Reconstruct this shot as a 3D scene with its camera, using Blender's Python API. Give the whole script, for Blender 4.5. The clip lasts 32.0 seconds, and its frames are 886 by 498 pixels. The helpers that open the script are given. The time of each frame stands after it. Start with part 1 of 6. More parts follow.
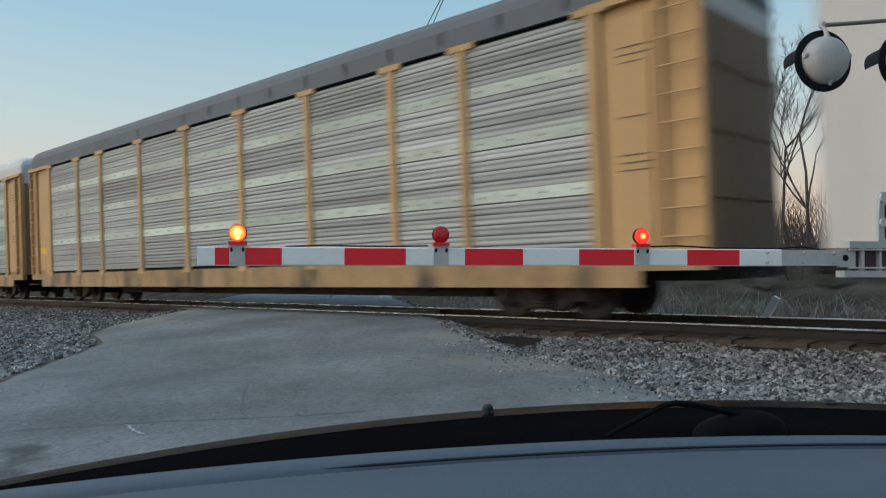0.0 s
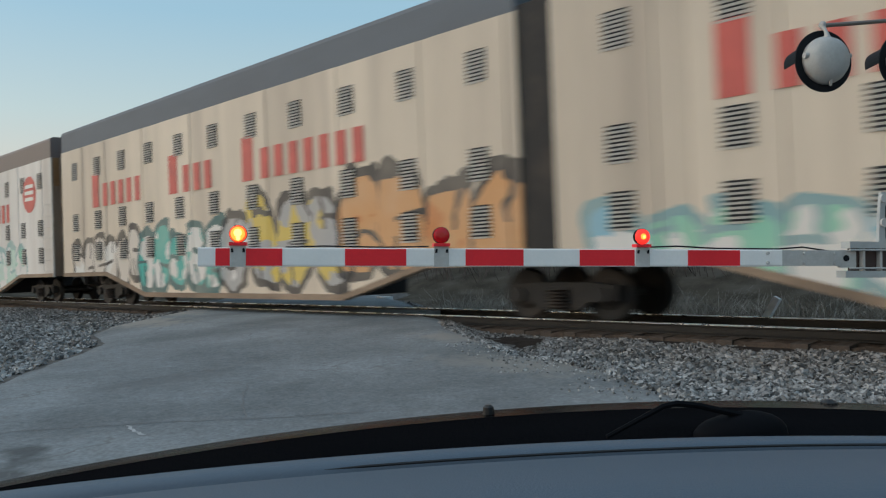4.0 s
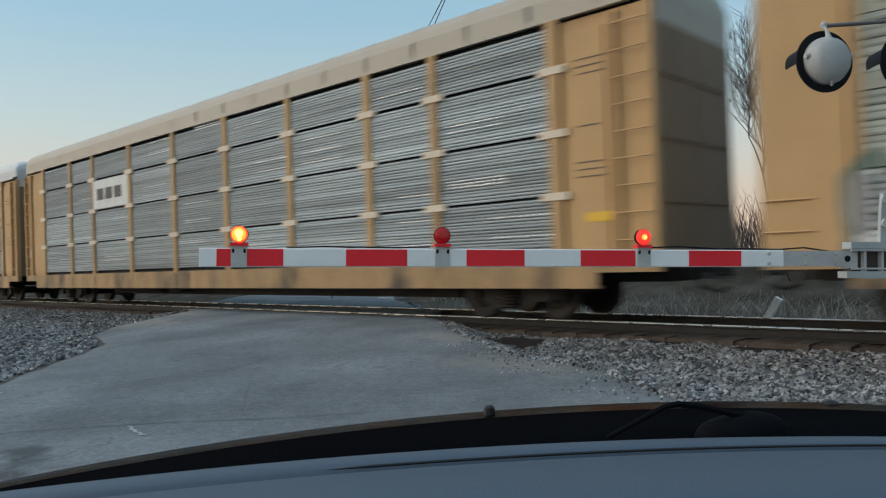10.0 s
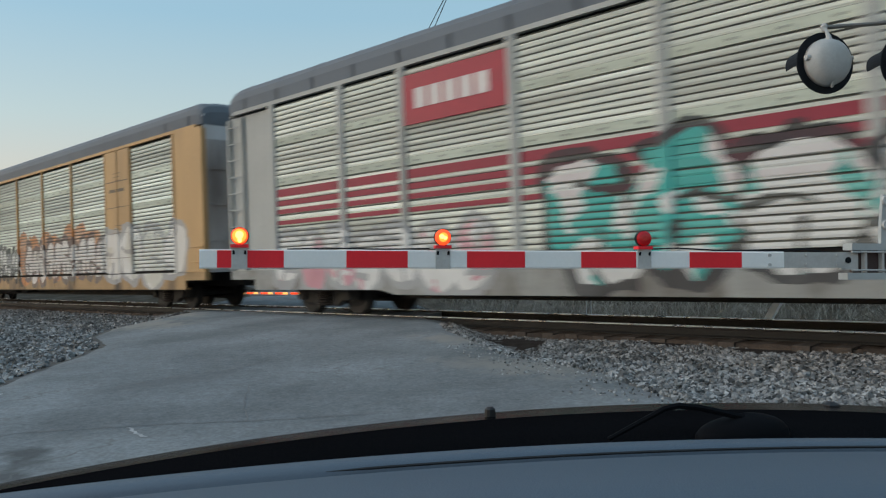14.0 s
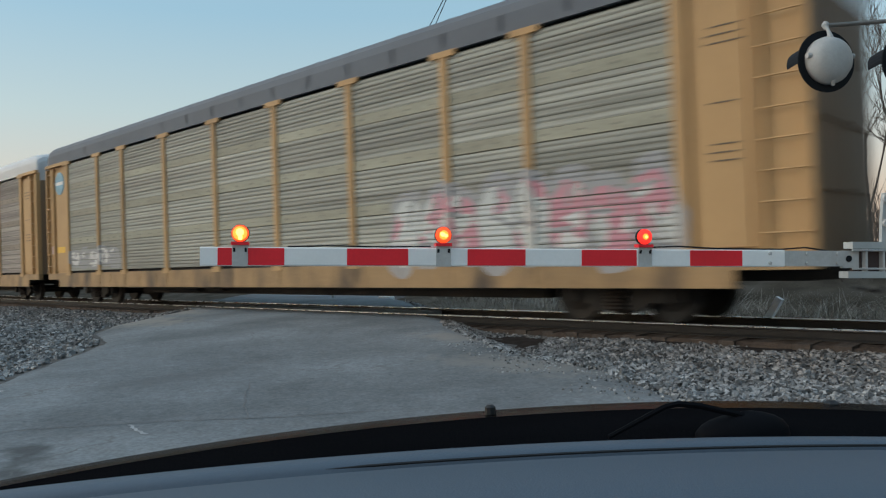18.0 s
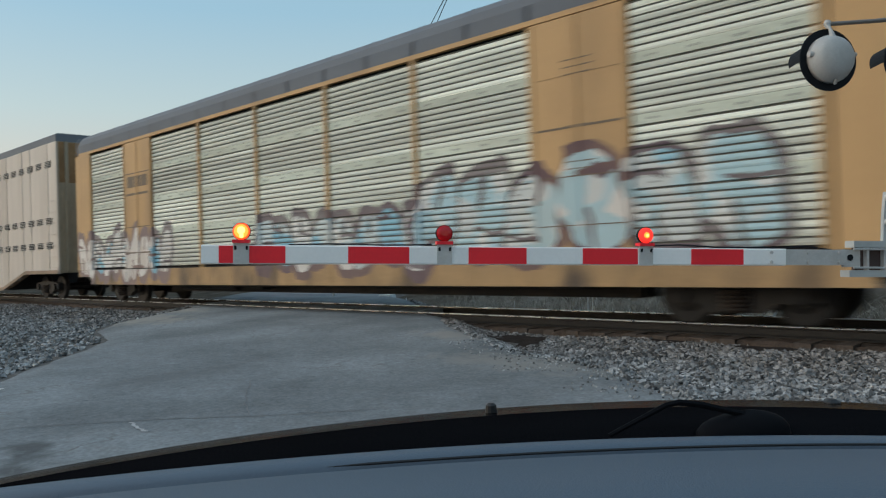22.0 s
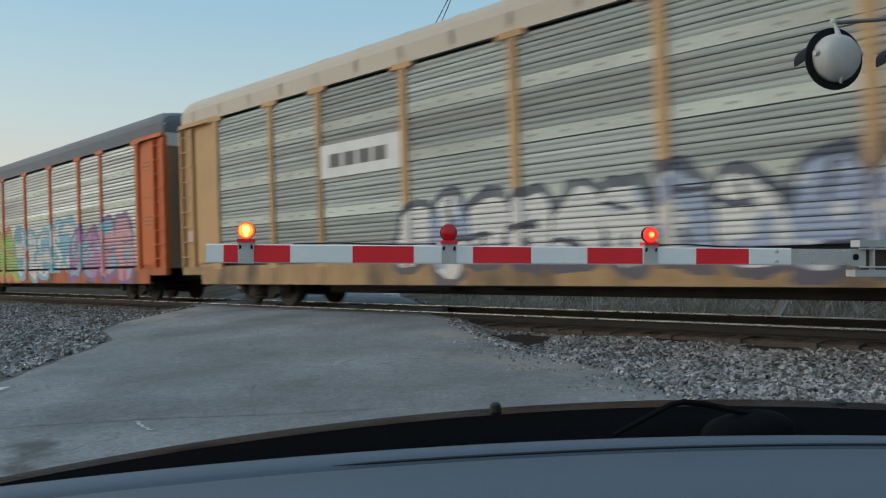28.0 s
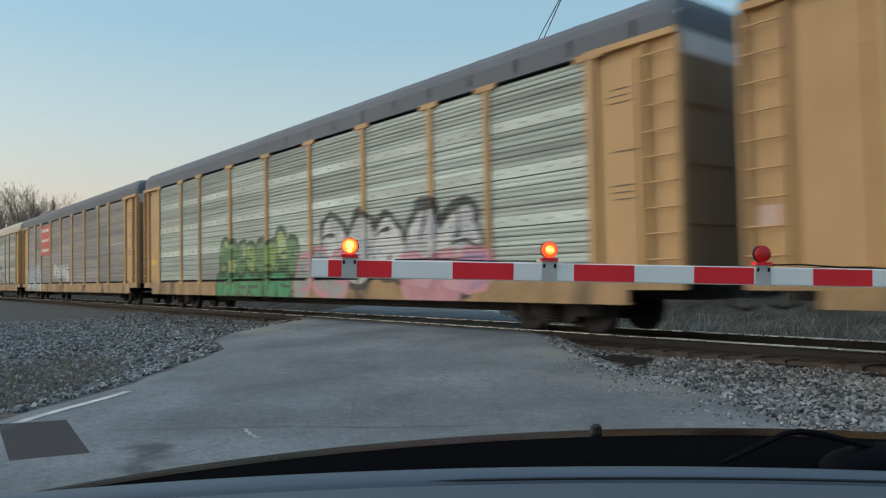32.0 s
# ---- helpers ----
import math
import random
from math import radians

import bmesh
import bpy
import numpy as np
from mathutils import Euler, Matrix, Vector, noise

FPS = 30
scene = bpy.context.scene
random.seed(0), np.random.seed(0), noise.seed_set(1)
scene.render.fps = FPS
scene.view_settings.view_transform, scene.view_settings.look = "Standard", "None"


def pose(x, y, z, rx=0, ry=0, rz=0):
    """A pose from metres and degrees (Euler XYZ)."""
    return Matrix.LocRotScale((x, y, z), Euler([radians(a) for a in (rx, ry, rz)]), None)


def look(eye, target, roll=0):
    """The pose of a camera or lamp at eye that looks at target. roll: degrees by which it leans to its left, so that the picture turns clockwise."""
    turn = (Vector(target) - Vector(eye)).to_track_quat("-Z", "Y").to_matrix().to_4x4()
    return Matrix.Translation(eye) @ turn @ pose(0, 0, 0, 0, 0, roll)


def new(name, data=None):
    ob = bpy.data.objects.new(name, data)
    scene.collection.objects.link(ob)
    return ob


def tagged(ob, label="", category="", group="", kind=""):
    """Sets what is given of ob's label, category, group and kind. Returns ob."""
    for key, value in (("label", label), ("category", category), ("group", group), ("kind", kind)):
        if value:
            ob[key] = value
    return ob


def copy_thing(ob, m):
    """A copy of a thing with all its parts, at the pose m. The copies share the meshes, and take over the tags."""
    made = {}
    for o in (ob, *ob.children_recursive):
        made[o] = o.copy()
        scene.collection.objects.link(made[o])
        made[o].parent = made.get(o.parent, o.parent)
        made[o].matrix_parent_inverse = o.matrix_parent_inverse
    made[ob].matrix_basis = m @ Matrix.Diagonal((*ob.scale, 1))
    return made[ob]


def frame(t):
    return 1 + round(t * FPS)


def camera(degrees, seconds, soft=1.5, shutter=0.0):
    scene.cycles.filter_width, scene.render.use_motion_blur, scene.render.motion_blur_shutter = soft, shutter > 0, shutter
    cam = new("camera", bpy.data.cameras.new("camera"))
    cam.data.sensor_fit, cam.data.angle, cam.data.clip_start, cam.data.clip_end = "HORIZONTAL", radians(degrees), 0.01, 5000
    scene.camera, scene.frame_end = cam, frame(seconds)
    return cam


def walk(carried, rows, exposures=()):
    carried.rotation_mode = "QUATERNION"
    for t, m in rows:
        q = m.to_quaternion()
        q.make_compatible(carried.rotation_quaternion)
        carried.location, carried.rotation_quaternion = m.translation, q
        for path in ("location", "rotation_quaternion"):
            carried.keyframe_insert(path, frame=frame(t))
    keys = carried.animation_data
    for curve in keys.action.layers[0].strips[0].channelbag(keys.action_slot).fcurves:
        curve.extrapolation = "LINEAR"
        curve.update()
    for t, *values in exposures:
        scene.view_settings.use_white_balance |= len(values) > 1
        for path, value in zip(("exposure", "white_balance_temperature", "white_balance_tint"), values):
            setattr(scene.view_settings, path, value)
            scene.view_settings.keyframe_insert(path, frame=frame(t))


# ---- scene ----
# World: x runs along the track (the train moves towards -x), y away from the car, z = 0 a little over the rail heads.

# ---- camera ----
EYE = (0.0, 0.0, 1.106)
cam = camera(61.1, 32.0, soft=1.2, shutter=0.4)
PATH = [
    (0.0, 43.00, 0.65, 2.00), (3.5, 43.03, 0.70, 2.05), (5.5, 43.09, 0.67, 2.03), (8.0, 43.13, 0.62, 2.04),
    (9.5, 43.11, 0.70, 2.03), (11.0, 43.15, 0.80, 2.09), (13.0, 43.15, 0.87, 2.06), (14.5, 43.15, 0.84, 2.05),
    (16.5, 43.14, 0.75, 2.00), (18.0, 43.19, 0.69, 1.96), (20.0, 43.25, 0.59, 1.93), (22.0, 43.27, 0.56, 1.87),
    (24.0, 43.37, 0.54, 1.83), (26.5, 43.56, 0.54, 1.85), (28.5, 43.65, 0.50, 1.84), (29.5, 43.76, 0.48, 1.84),
    (30.0, 44.15, 0.60, 1.75), (30.5, 47.40, 1.15, 1.45), (31.0, 50.00, 1.60, 1.20), (31.5, 50.93, 1.87, 1.12),
    (32.0, 51.21, 1.99, 1.08),
]
walk(cam, [(t, pose(*EYE, 90 + p, r, y)) for t, y, p, r in PATH])

# ---- light: clear sky just after sunset ----
world = bpy.data.worlds.new("dusk_sky")
scene.world = world
world.use_nodes = True
wn = world.node_tree
sky = wn.nodes.new("ShaderNodeTexSky")
sky.sky_type, sky.sun_disc = "NISHITA", False
sky.sun_elevation, sky.sun_rotation = radians(8), radians(225)
sky.altitude, sky.air_density, sky.dust_density, sky.ozone_density = 200, 1.0, 4.5, 2.5
# the even glow of twilight over the whole dome, together with the sky's own gradient
dome = wn.nodes.new("ShaderNodeMix")
dome.data_type = "RGBA"
dome.inputs[0].default_value = 0.68
up, height, glow_ramp = wn.nodes.new("ShaderNodeTexCoord"), wn.nodes.new("ShaderNodeSeparateXYZ"), wn.nodes.new("ShaderNodeValToRGB")
wn.links.new(up.outputs["Generated"], height.inputs[0])
wn.links.new(height.outputs[2], glow_ramp.inputs[0])
tones = glow_ramp.color_ramp.elements
while len(tones) < 5:
    tones.new(0.5)
for tone, (at, c) in zip(tones, ((0.03, (1.0, 0.75, 0.57)), (0.1, (0.88, 0.8, 0.69)), (0.19, (0.68, 0.82, 0.81)), (0.31, (0.45, 0.72, 0.87)), (1.0, (0.37, 0.58, 0.78)))):
    tone.position, tone.color = at, (*c, 1)
lift = wn.nodes.new("ShaderNodeVectorMath")
lift.operation = "SCALE"
lift.inputs["Scale"].default_value = 4.65
wn.links.new(glow_ramp.outputs[0], lift.inputs[0])
wn.links.new(lift.outputs[0], dome.inputs[7])
wn.links.new(sky.outputs[0], dome.inputs[6])
wn.links.new(dome.outputs[2], wn.nodes["Background"].inputs[0])
wn.nodes["Background"].inputs[1].default_value = 0.1
sun = new("sun", bpy.data.lights.new("sun", "SUN"))
sun.data.energy, sun.data.angle, sun.data.color = 0.68, radians(70), (1.0, 0.91, 0.82)
sun.matrix_world = look((0, 0, 0), (0.7, 0.7, -0.75))
scene.view_settings.exposure = 1.04


# ---- materials ----
def shade(name, color, rough=0.6, metal=0.0, vary=0.12, scale=3.0, fine=60.0, bump=0.0, stretch=(1, 1, 1), dirt=None, dirt_amount=0.4, spec=0.4, each=0.0):
    """A painted, worn or mineral surface: two scales of variation, optional dirt patches and relief."""
    m = bpy.data.materials.new(name)
    m.use_nodes = True
    nt = m.node_tree
    n, l = nt.nodes, nt.links
    bsdf = n["Principled BSDF"]
    bsdf.inputs["Metallic"].default_value = metal
    bsdf.inputs["Specular IOR Level"].default_value = spec
    tc = n.new("ShaderNodeTexCoord")
    mp = n.new("ShaderNodeMapping")
    mp.inputs["Scale"].default_value = stretch
    l.new(tc.outputs["Object"], mp.inputs[0])
    big, small = n.new("ShaderNodeTexNoise"), n.new("ShaderNodeTexNoise")
    big.inputs["Scale"].default_value, small.inputs["Scale"].default_value = scale, fine
    big.inputs["Detail"].default_value, small.inputs["Detail"].default_value = 5, 3
    l.new(mp.outputs[0], big.inputs[0]), l.new(mp.outputs[0], small.inputs[0])
    add = n.new("ShaderNodeMath")
    add.operation = "MULTIPLY_ADD"
    l.new(small.outputs[0], add.inputs[0])
    add.inputs[1].default_value = 0.5
    l.new(big.outputs[0], add.inputs[2])
    rng = n.new("ShaderNodeMapRange")
    rng.inputs[1].default_value, rng.inputs[2].default_value = 0.45, 1.05
    rng.inputs[3].default_value, rng.inputs[4].default_value = 1 - vary, 1 + vary
    l.new(add.outputs[0], rng.inputs[0])
    mul = n.new("ShaderNodeVectorMath")
    mul.operation = "SCALE"
    mul.inputs[0].default_value = color[:3]
    l.new(rng.outputs[0], mul.inputs["Scale"])
    out = mul.outputs[0]
    if each:
        # every piece has its own tone
        info, tone, own = n.new("ShaderNodeObjectInfo"), n.new("ShaderNodeMapRange"), n.new("ShaderNodeVectorMath")
        tone.inputs[3].default_value, tone.inputs[4].default_value = 1 - each, 1 + each
        own.operation = "SCALE"
        l.new(info.outputs["Random"], tone.inputs[0])
        l.new(out, own.inputs[0]), l.new(tone.outputs[0], own.inputs["Scale"])
        out = own.outputs[0]
    if dirt:
        dn = n.new("ShaderNodeTexNoise")
        dn.inputs["Scale"].default_value, dn.inputs["Detail"].default_value = scale * 0.6, 8
        l.new(mp.outputs[0], dn.inputs[0])
        dr = n.new("ShaderNodeMapRange")
        dr.inputs[1].default_value, dr.inputs[2].default_value = 0.48, 0.72
        dr.inputs[3].default_value, dr.inputs[4].default_value = 0.0, dirt_amount
        l.new(dn.outputs[0], dr.inputs[0])
        mx = n.new("ShaderNodeMix")
        mx.data_type = "RGBA"
        l.new(dr.outputs[0], mx.inputs[0]), l.new(out, mx.inputs[6])
        mx.inputs[7].default_value = (*dirt[:3], 1)
        out = mx.outputs[2]
    l.new(out, bsdf.inputs["Base Color"])
    rr = n.new("ShaderNodeMapRange")
    rr.inputs[3].default_value, rr.inputs[4].default_value = max(0.02, rough - 0.1), min(1, rough + 0.1)
    l.new(big.outputs[0], rr.inputs[0])
    l.new(rr.outputs[0], bsdf.inputs["Roughness"])
    if bump:
        bp = n.new("ShaderNodeBump")
        bp.inputs["Strength"].default_value, bp.inputs["Distance"].default_value = bump, 0.02
        l.new(small.outputs[0], bp.inputs["Height"])
        l.new(bp.outputs[0], bsdf.inputs["Normal"])
    return m


def spray(m, areas):
    """Lays spray-painted graffiti over a material. Areas, in metres on the car's side: x0, x1, z0, z1, letter width, outline colour, fills."""
    nt = m.node_tree
    n, l = nt.nodes, nt.links
    bsdf = n["Principled BSDF"]
    src = bsdf.inputs["Base Color"].links[0].from_socket
    tc = n.new("ShaderNodeTexCoord")
    sep = n.new("ShaderNodeSeparateXYZ")
    l.new(tc.outputs["Object"], sep.inputs[0])
    wob = n.new("ShaderNodeTexNoise")
    wob.inputs["Scale"].default_value, wob.inputs["Detail"].default_value = 1.3, 2
    l.new(tc.outputs["Object"], wob.inputs[0])

    def calc(op, a, b=None, c=None):
        k = n.new("ShaderNodeMath")
        k.operation = op
        for i, v in enumerate((a, b, c)):
            if v is None:
                continue
            if isinstance(v, (int, float)):
                k.inputs[i].default_value = v
            else:
                l.new(v, k.inputs[i])
        return k.outputs[0]

    tint = n.new("ShaderNodeSeparateColor")
    l.new(wob.outputs[1], tint.inputs[0])
    for k, (x0, x1, z0, z1, wide, line, fills) in enumerate(areas):
        count = max(1, round((x1 - x0) / wide))
        w, h = (x1 - x0) / count, z1 - z0
        pen = 0.045 + 0.03 * wide
        along = calc("MULTIPLY_ADD", calc("SUBTRACT", tint.outputs[0], 0.5), 0.5 * w, sep.outputs[0])
        rise = calc("MULTIPLY_ADD", calc("SUBTRACT", tint.outputs[1], 0.5), 0.32 * h, calc("SUBTRACT", sep.outputs[2], (z0 + z1) / 2))
        u = calc("DIVIDE", calc("SUBTRACT", along, x0), w)
        cell = calc("MINIMUM", calc("MAXIMUM", calc("FLOOR", u), 0.0), count - 1.0)
        dice, rgb = n.new("ShaderNodeTexWhiteNoise"), n.new("ShaderNodeSeparateColor")
        dice.noise_dimensions = "1D"
        l.new(calc("ADD", cell, x0 * 1.7 + k * 3.1 + z1), dice.inputs["W"])
        l.new(dice.outputs["Color"], rgb.inputs[0])
        r, g, b = rgb.outputs[0], rgb.outputs[1], rgb.outputs[2]
        # each letter: a leaning rounded block, cut by a slit from one side and one from the top or foot
        p = calc("MULTIPLY", calc("SUBTRACT", calc("SUBTRACT", u, cell), 0.5), w)
        p = calc("MULTIPLY_ADD", rise, calc("MULTIPLY_ADD", r, 0.5, -0.25), p)
        q = calc("MULTIPLY_ADD", calc("SUBTRACT", b, 0.5), 0.16 * h, rise)
        half = calc("MULTIPLY_ADD", g, 0.12 * h, 0.38 * h)
        px = calc("POWER", calc("ABSOLUTE", calc("DIVIDE", p, w * 0.54)), 2.6)
        qz = calc("POWER", calc("ABSOLUTE", calc("DIVIDE", q, half)), 2.6)
        d = calc("MULTIPLY", calc("SUBTRACT", calc("POWER", calc("ADD", px, qz), 1 / 2.6), 1.0), min(w, h) * 0.5)
        mask = calc("LESS_THAN", d, pen)
        inner = calc("LESS_THAN", d, -pen * 0.7)
        side = calc("MULTIPLY_ADD", calc("GREATER_THAN", g, 0.5), 2.0, -1.0)
        slit = calc("LESS_THAN", calc("ABSOLUTE", calc("SUBTRACT", q, calc("MULTIPLY_ADD", r, 0.5 * h, -0.25 * h))), pen * 0.75)
        slit = calc("MULTIPLY", slit, calc("GREATER_THAN", calc("MULTIPLY", p, side), -0.12 * w))
        foot = calc("MULTIPLY_ADD", calc("GREATER_THAN", b, 0.45), 2.0, -1.0)
        cut = calc("LESS_THAN", calc("ABSOLUTE", calc("SUBTRACT", p, calc("MULTIPLY_ADD", b, 0.3 * w, -0.15 * w))), pen * 0.65)
        cut = calc("MULTIPLY", cut, calc("GREATER_THAN", calc("MULTIPLY", q, foot), 0.1 * h))
        inner = calc("MULTIPLY", inner, calc("SUBTRACT", 1.0, calc("MAXIMUM", slit, cut)))
        ramp = n.new("ShaderNodeValToRGB")
        ramp.color_ramp.interpolation = "CONSTANT"
        els = ramp.color_ramp.elements
        while len(els) < len(fills):
            els.new(0.5)
        for i, c in enumerate(fills):
            els[i].position, els[i].color = i / len(fills), (*c, 1)
        l.new(calc("ADD", calc("MULTIPLY", g, 0.55), calc("MULTIPLY_ADD", tint.outputs[2], 1.3, -0.42)), ramp.inputs[0])
        paint, laid = n.new("ShaderNodeMix"), n.new("ShaderNodeMix")
        paint.data_type = laid.data_type = "RGBA"
        l.new(inner, paint.inputs[0])
        paint.inputs[6].default_value = (*line, 1)
        l.new(ramp.outputs[0], paint.inputs[7])
        l.new(calc("MULTIPLY", mask, calc("MULTIPLY_ADD", tint.outputs[2], -0.5, 1.1)), laid.inputs[0])
        l.new(src, laid.inputs[6]), l.new(paint.outputs[2], laid.inputs[7])
        src = laid.outputs[2]
    l.new(src, bsdf.inputs["Base Color"])
    return m


def glow(name, color, strength):
    m = bpy.data.materials.new(name)
    m.use_nodes = True
    b = m.node_tree.nodes["Principled BSDF"]
    b.inputs["Base Color"].default_value = (*color, 1)
    b.inputs["Emission Color"].default_value, b.inputs["Emission Strength"].default_value = (*color, 1), strength
    return m


def clear(name, color, rough=0.02, gloss=0.06):
    """Thin glass: mostly passes light, with a faint sheen."""
    m = bpy.data.materials.new(name)
    m.use_nodes = True
    n, l = m.node_tree.nodes, m.node_tree.links
    n.remove(n["Principled BSDF"])
    tr, gl, mx = n.new("ShaderNodeBsdfTransparent"), n.new("ShaderNodeBsdfGlossy"), n.new("ShaderNodeMixShader")
    tr.inputs[0].default_value = (*color, 1)
    gl.inputs["Roughness"].default_value = rough
    mx.inputs[0].default_value = gloss
    l.new(tr.outputs[0], mx.inputs[1]), l.new(gl.outputs[0], mx.inputs[2])
    l.new(mx.outputs[0], n["Material Output"].inputs[0])
    return m


asphalt = shade("asphalt", (0.182, 0.198, 0.208), 0.9, vary=0.2, scale=9, fine=190, bump=0.12, dirt=(0.2, 0.2, 0.2), dirt_amount=0.3, spec=0.05)
def cracked(m, color, scale, width):
    """Adds a net of thin dark cracks and a few filled patches to a road surface."""
    nt = m.node_tree
    n, l = nt.nodes, nt.links
    bsdf = n["Principled BSDF"]
    src = bsdf.inputs["Base Color"].links[0].from_socket
    tc, wob, add, vor, cut, brk, brs, mul, mx = (n.new(k) for k in ("ShaderNodeTexCoord", "ShaderNodeTexNoise", "ShaderNodeVectorMath", "ShaderNodeTexVoronoi", "ShaderNodeMapRange", "ShaderNodeTexNoise", "ShaderNodeMapRange", "ShaderNodeMath", "ShaderNodeMix"))
    wob.inputs["Scale"].default_value, wob.inputs["Detail"].default_value = 1.7, 6
    l.new(tc.outputs["Object"], wob.inputs[0])
    add.operation = "ADD"
    l.new(tc.outputs["Object"], add.inputs[0]), l.new(wob.outputs[1], add.inputs[1])
    vor.feature = "DISTANCE_TO_EDGE"
    vor.inputs["Scale"].default_value = scale
    l.new(add.outputs[0], vor.inputs["Vector"])
    cut.inputs[1].default_value, cut.inputs[2].default_value, cut.inputs[3].default_value, cut.inputs[4].default_value = 0, width, 1, 0
    l.new(vor.outputs[0], cut.inputs[0])
    brk.inputs["Scale"].default_value, brk.inputs["Detail"].default_value = 0.55, 4
    l.new(tc.outputs["Object"], brk.inputs[0])
    brs.inputs[1].default_value, brs.inputs[2].default_value = 0.47, 0.62
    l.new(brk.outputs[0], brs.inputs[0])
    mul.operation = "MULTIPLY"
    l.new(cut.outputs[0], mul.inputs[0]), l.new(brs.outputs[0], mul.inputs[1])
    mx.data_type = "RGBA"
    l.new(mul.outputs[0], mx.inputs[0]), l.new(src, mx.inputs[6])
    mx.inputs[7].default_value = (*color, 1)
    l.new(mx.outputs[2], bsdf.inputs["Base Color"])
    return m


def mottled(m):
    """Worn patches a metre or two across, coarse aggregate and dark pits."""
    n, l = m.node_tree.nodes, m.node_tree.links
    bsdf = n["Principled BSDF"]
    tc, big, mid, pit = n.new("ShaderNodeTexCoord"), n.new("ShaderNodeTexNoise"), n.new("ShaderNodeTexNoise"), n.new("ShaderNodeTexVoronoi")
    for node, scale, detail in ((big, 0.55, 7), (mid, 26.0, 4)):
        node.inputs["Scale"].default_value, node.inputs["Detail"].default_value = scale, detail
        l.new(tc.outputs["Object"], node.inputs[0])
    pit.inputs["Scale"].default_value = 3.2
    l.new(tc.outputs["Object"], pit.inputs["Vector"])
    src = bsdf.inputs["Base Color"].links[0].from_socket
    for value, lo, hi, a, b in ((big.outputs[0], 0.35, 0.66, 0.78, 1.2), (mid.outputs[0], 0.3, 0.7, 0.84, 1.16), (pit.outputs["Distance"], 0.07, 0.13, 0.78, 1.0)):
        span, mul = n.new("ShaderNodeMapRange"), n.new("ShaderNodeVectorMath")
        span.inputs[1].default_value, span.inputs[2].default_value, span.inputs[3].default_value, span.inputs[4].default_value = lo, hi, a, b
        mul.operation = "SCALE"
        l.new(value, span.inputs[0]), l.new(src, mul.inputs[0]), l.new(span.outputs[0], mul.inputs["Scale"])
        src = mul.outputs[0]
    edge = n.new("ShaderNodeTexNoise")
    edge.inputs["Scale"].default_value, edge.inputs["Detail"].default_value = 3.4, 7
    l.new(tc.outputs["Object"], edge.inputs[0])
    # oil stains, then pale dust along the edges: place, half sizes, colour, strength
    for x, y, rx, ry, color, amount in ((-6.45, 2.02, 0.3, 0.2, (0.07, 0.073, 0.075), 0.75), (-6.05, 1.95, 0.16, 0.26, (0.07, 0.073, 0.075), 0.6), (-5.8, 1.72, 0.2, 0.14, (0.07, 0.073, 0.075), 0.7), (-8.9, 4.6, 0.35, 1.2, (0.13, 0.135, 0.14), 0.5),
                                        (-17.8, 8.2, 2.0, 0.9, (0.29, 0.275, 0.25), 0.75), (-19.4, 9.8, 1.6, 0.9, (0.29, 0.275, 0.25), 0.8), (-5.6, 7.3, 1.6, 0.55, (0.24, 0.235, 0.22), 0.7), (-8.0, 8.9, 1.0, 0.6, (0.27, 0.255, 0.235), 0.7)):
        shift, squash, far, ragged, fade, lay = (n.new(k) for k in ("ShaderNodeVectorMath", "ShaderNodeVectorMath", "ShaderNodeVectorMath", "ShaderNodeMath", "ShaderNodeMapRange", "ShaderNodeMix"))
        shift.operation, squash.operation, far.operation, ragged.operation = "SUBTRACT", "MULTIPLY", "LENGTH", "MULTIPLY_ADD"
        shift.inputs[1].default_value, squash.inputs[1].default_value = (x, y, 0), (1 / rx, 1 / ry, 0)
        l.new(tc.outputs["Object"], shift.inputs[0]), l.new(shift.outputs[0], squash.inputs[0]), l.new(squash.outputs[0], far.inputs[0])
        ragged.inputs[1].default_value = 2.2
        l.new(edge.outputs[0], ragged.inputs[0]), l.new(far.outputs["Value"], ragged.inputs[2])
        fade.inputs[1].default_value, fade.inputs[2].default_value, fade.inputs[3].default_value, fade.inputs[4].default_value = 1.5, 2.2, amount, 0.0
        l.new(ragged.outputs[0], fade.inputs[0])
        lay.data_type = "RGBA"
        lay.inputs[7].default_value = (*color, 1)
        l.new(fade.outputs[0], lay.inputs[0]), l.new(src, lay.inputs[6])
        src = lay.outputs[2]
    l.new(src, bsdf.inputs["Base Color"])


mottled(asphalt)
cracked(asphalt, (0.155, 0.158, 0.16), 0.35, 0.008)
# base colour lowered to paint shade into the gaps between ballast stones
gravel_ground = shade("gravel_ground", (0.11, 0.11, 0.11), 0.95, vary=0.5, scale=9, fine=40, bump=1.0, dirt=(0.1, 0.09, 0.075), dirt_amount=0.8, spec=0.05)
stone_mat = shade("ballast_stone", (0.215, 0.222, 0.226), 0.9, vary=0.45, scale=4, fine=30, bump=0.4, dirt=(0.16, 0.145, 0.13), dirt_amount=0.4, spec=0.05)
rust = shade("rusty_steel", (0.055, 0.042, 0.035), 0.8, 0.3, vary=0.3, scale=4, fine=50)
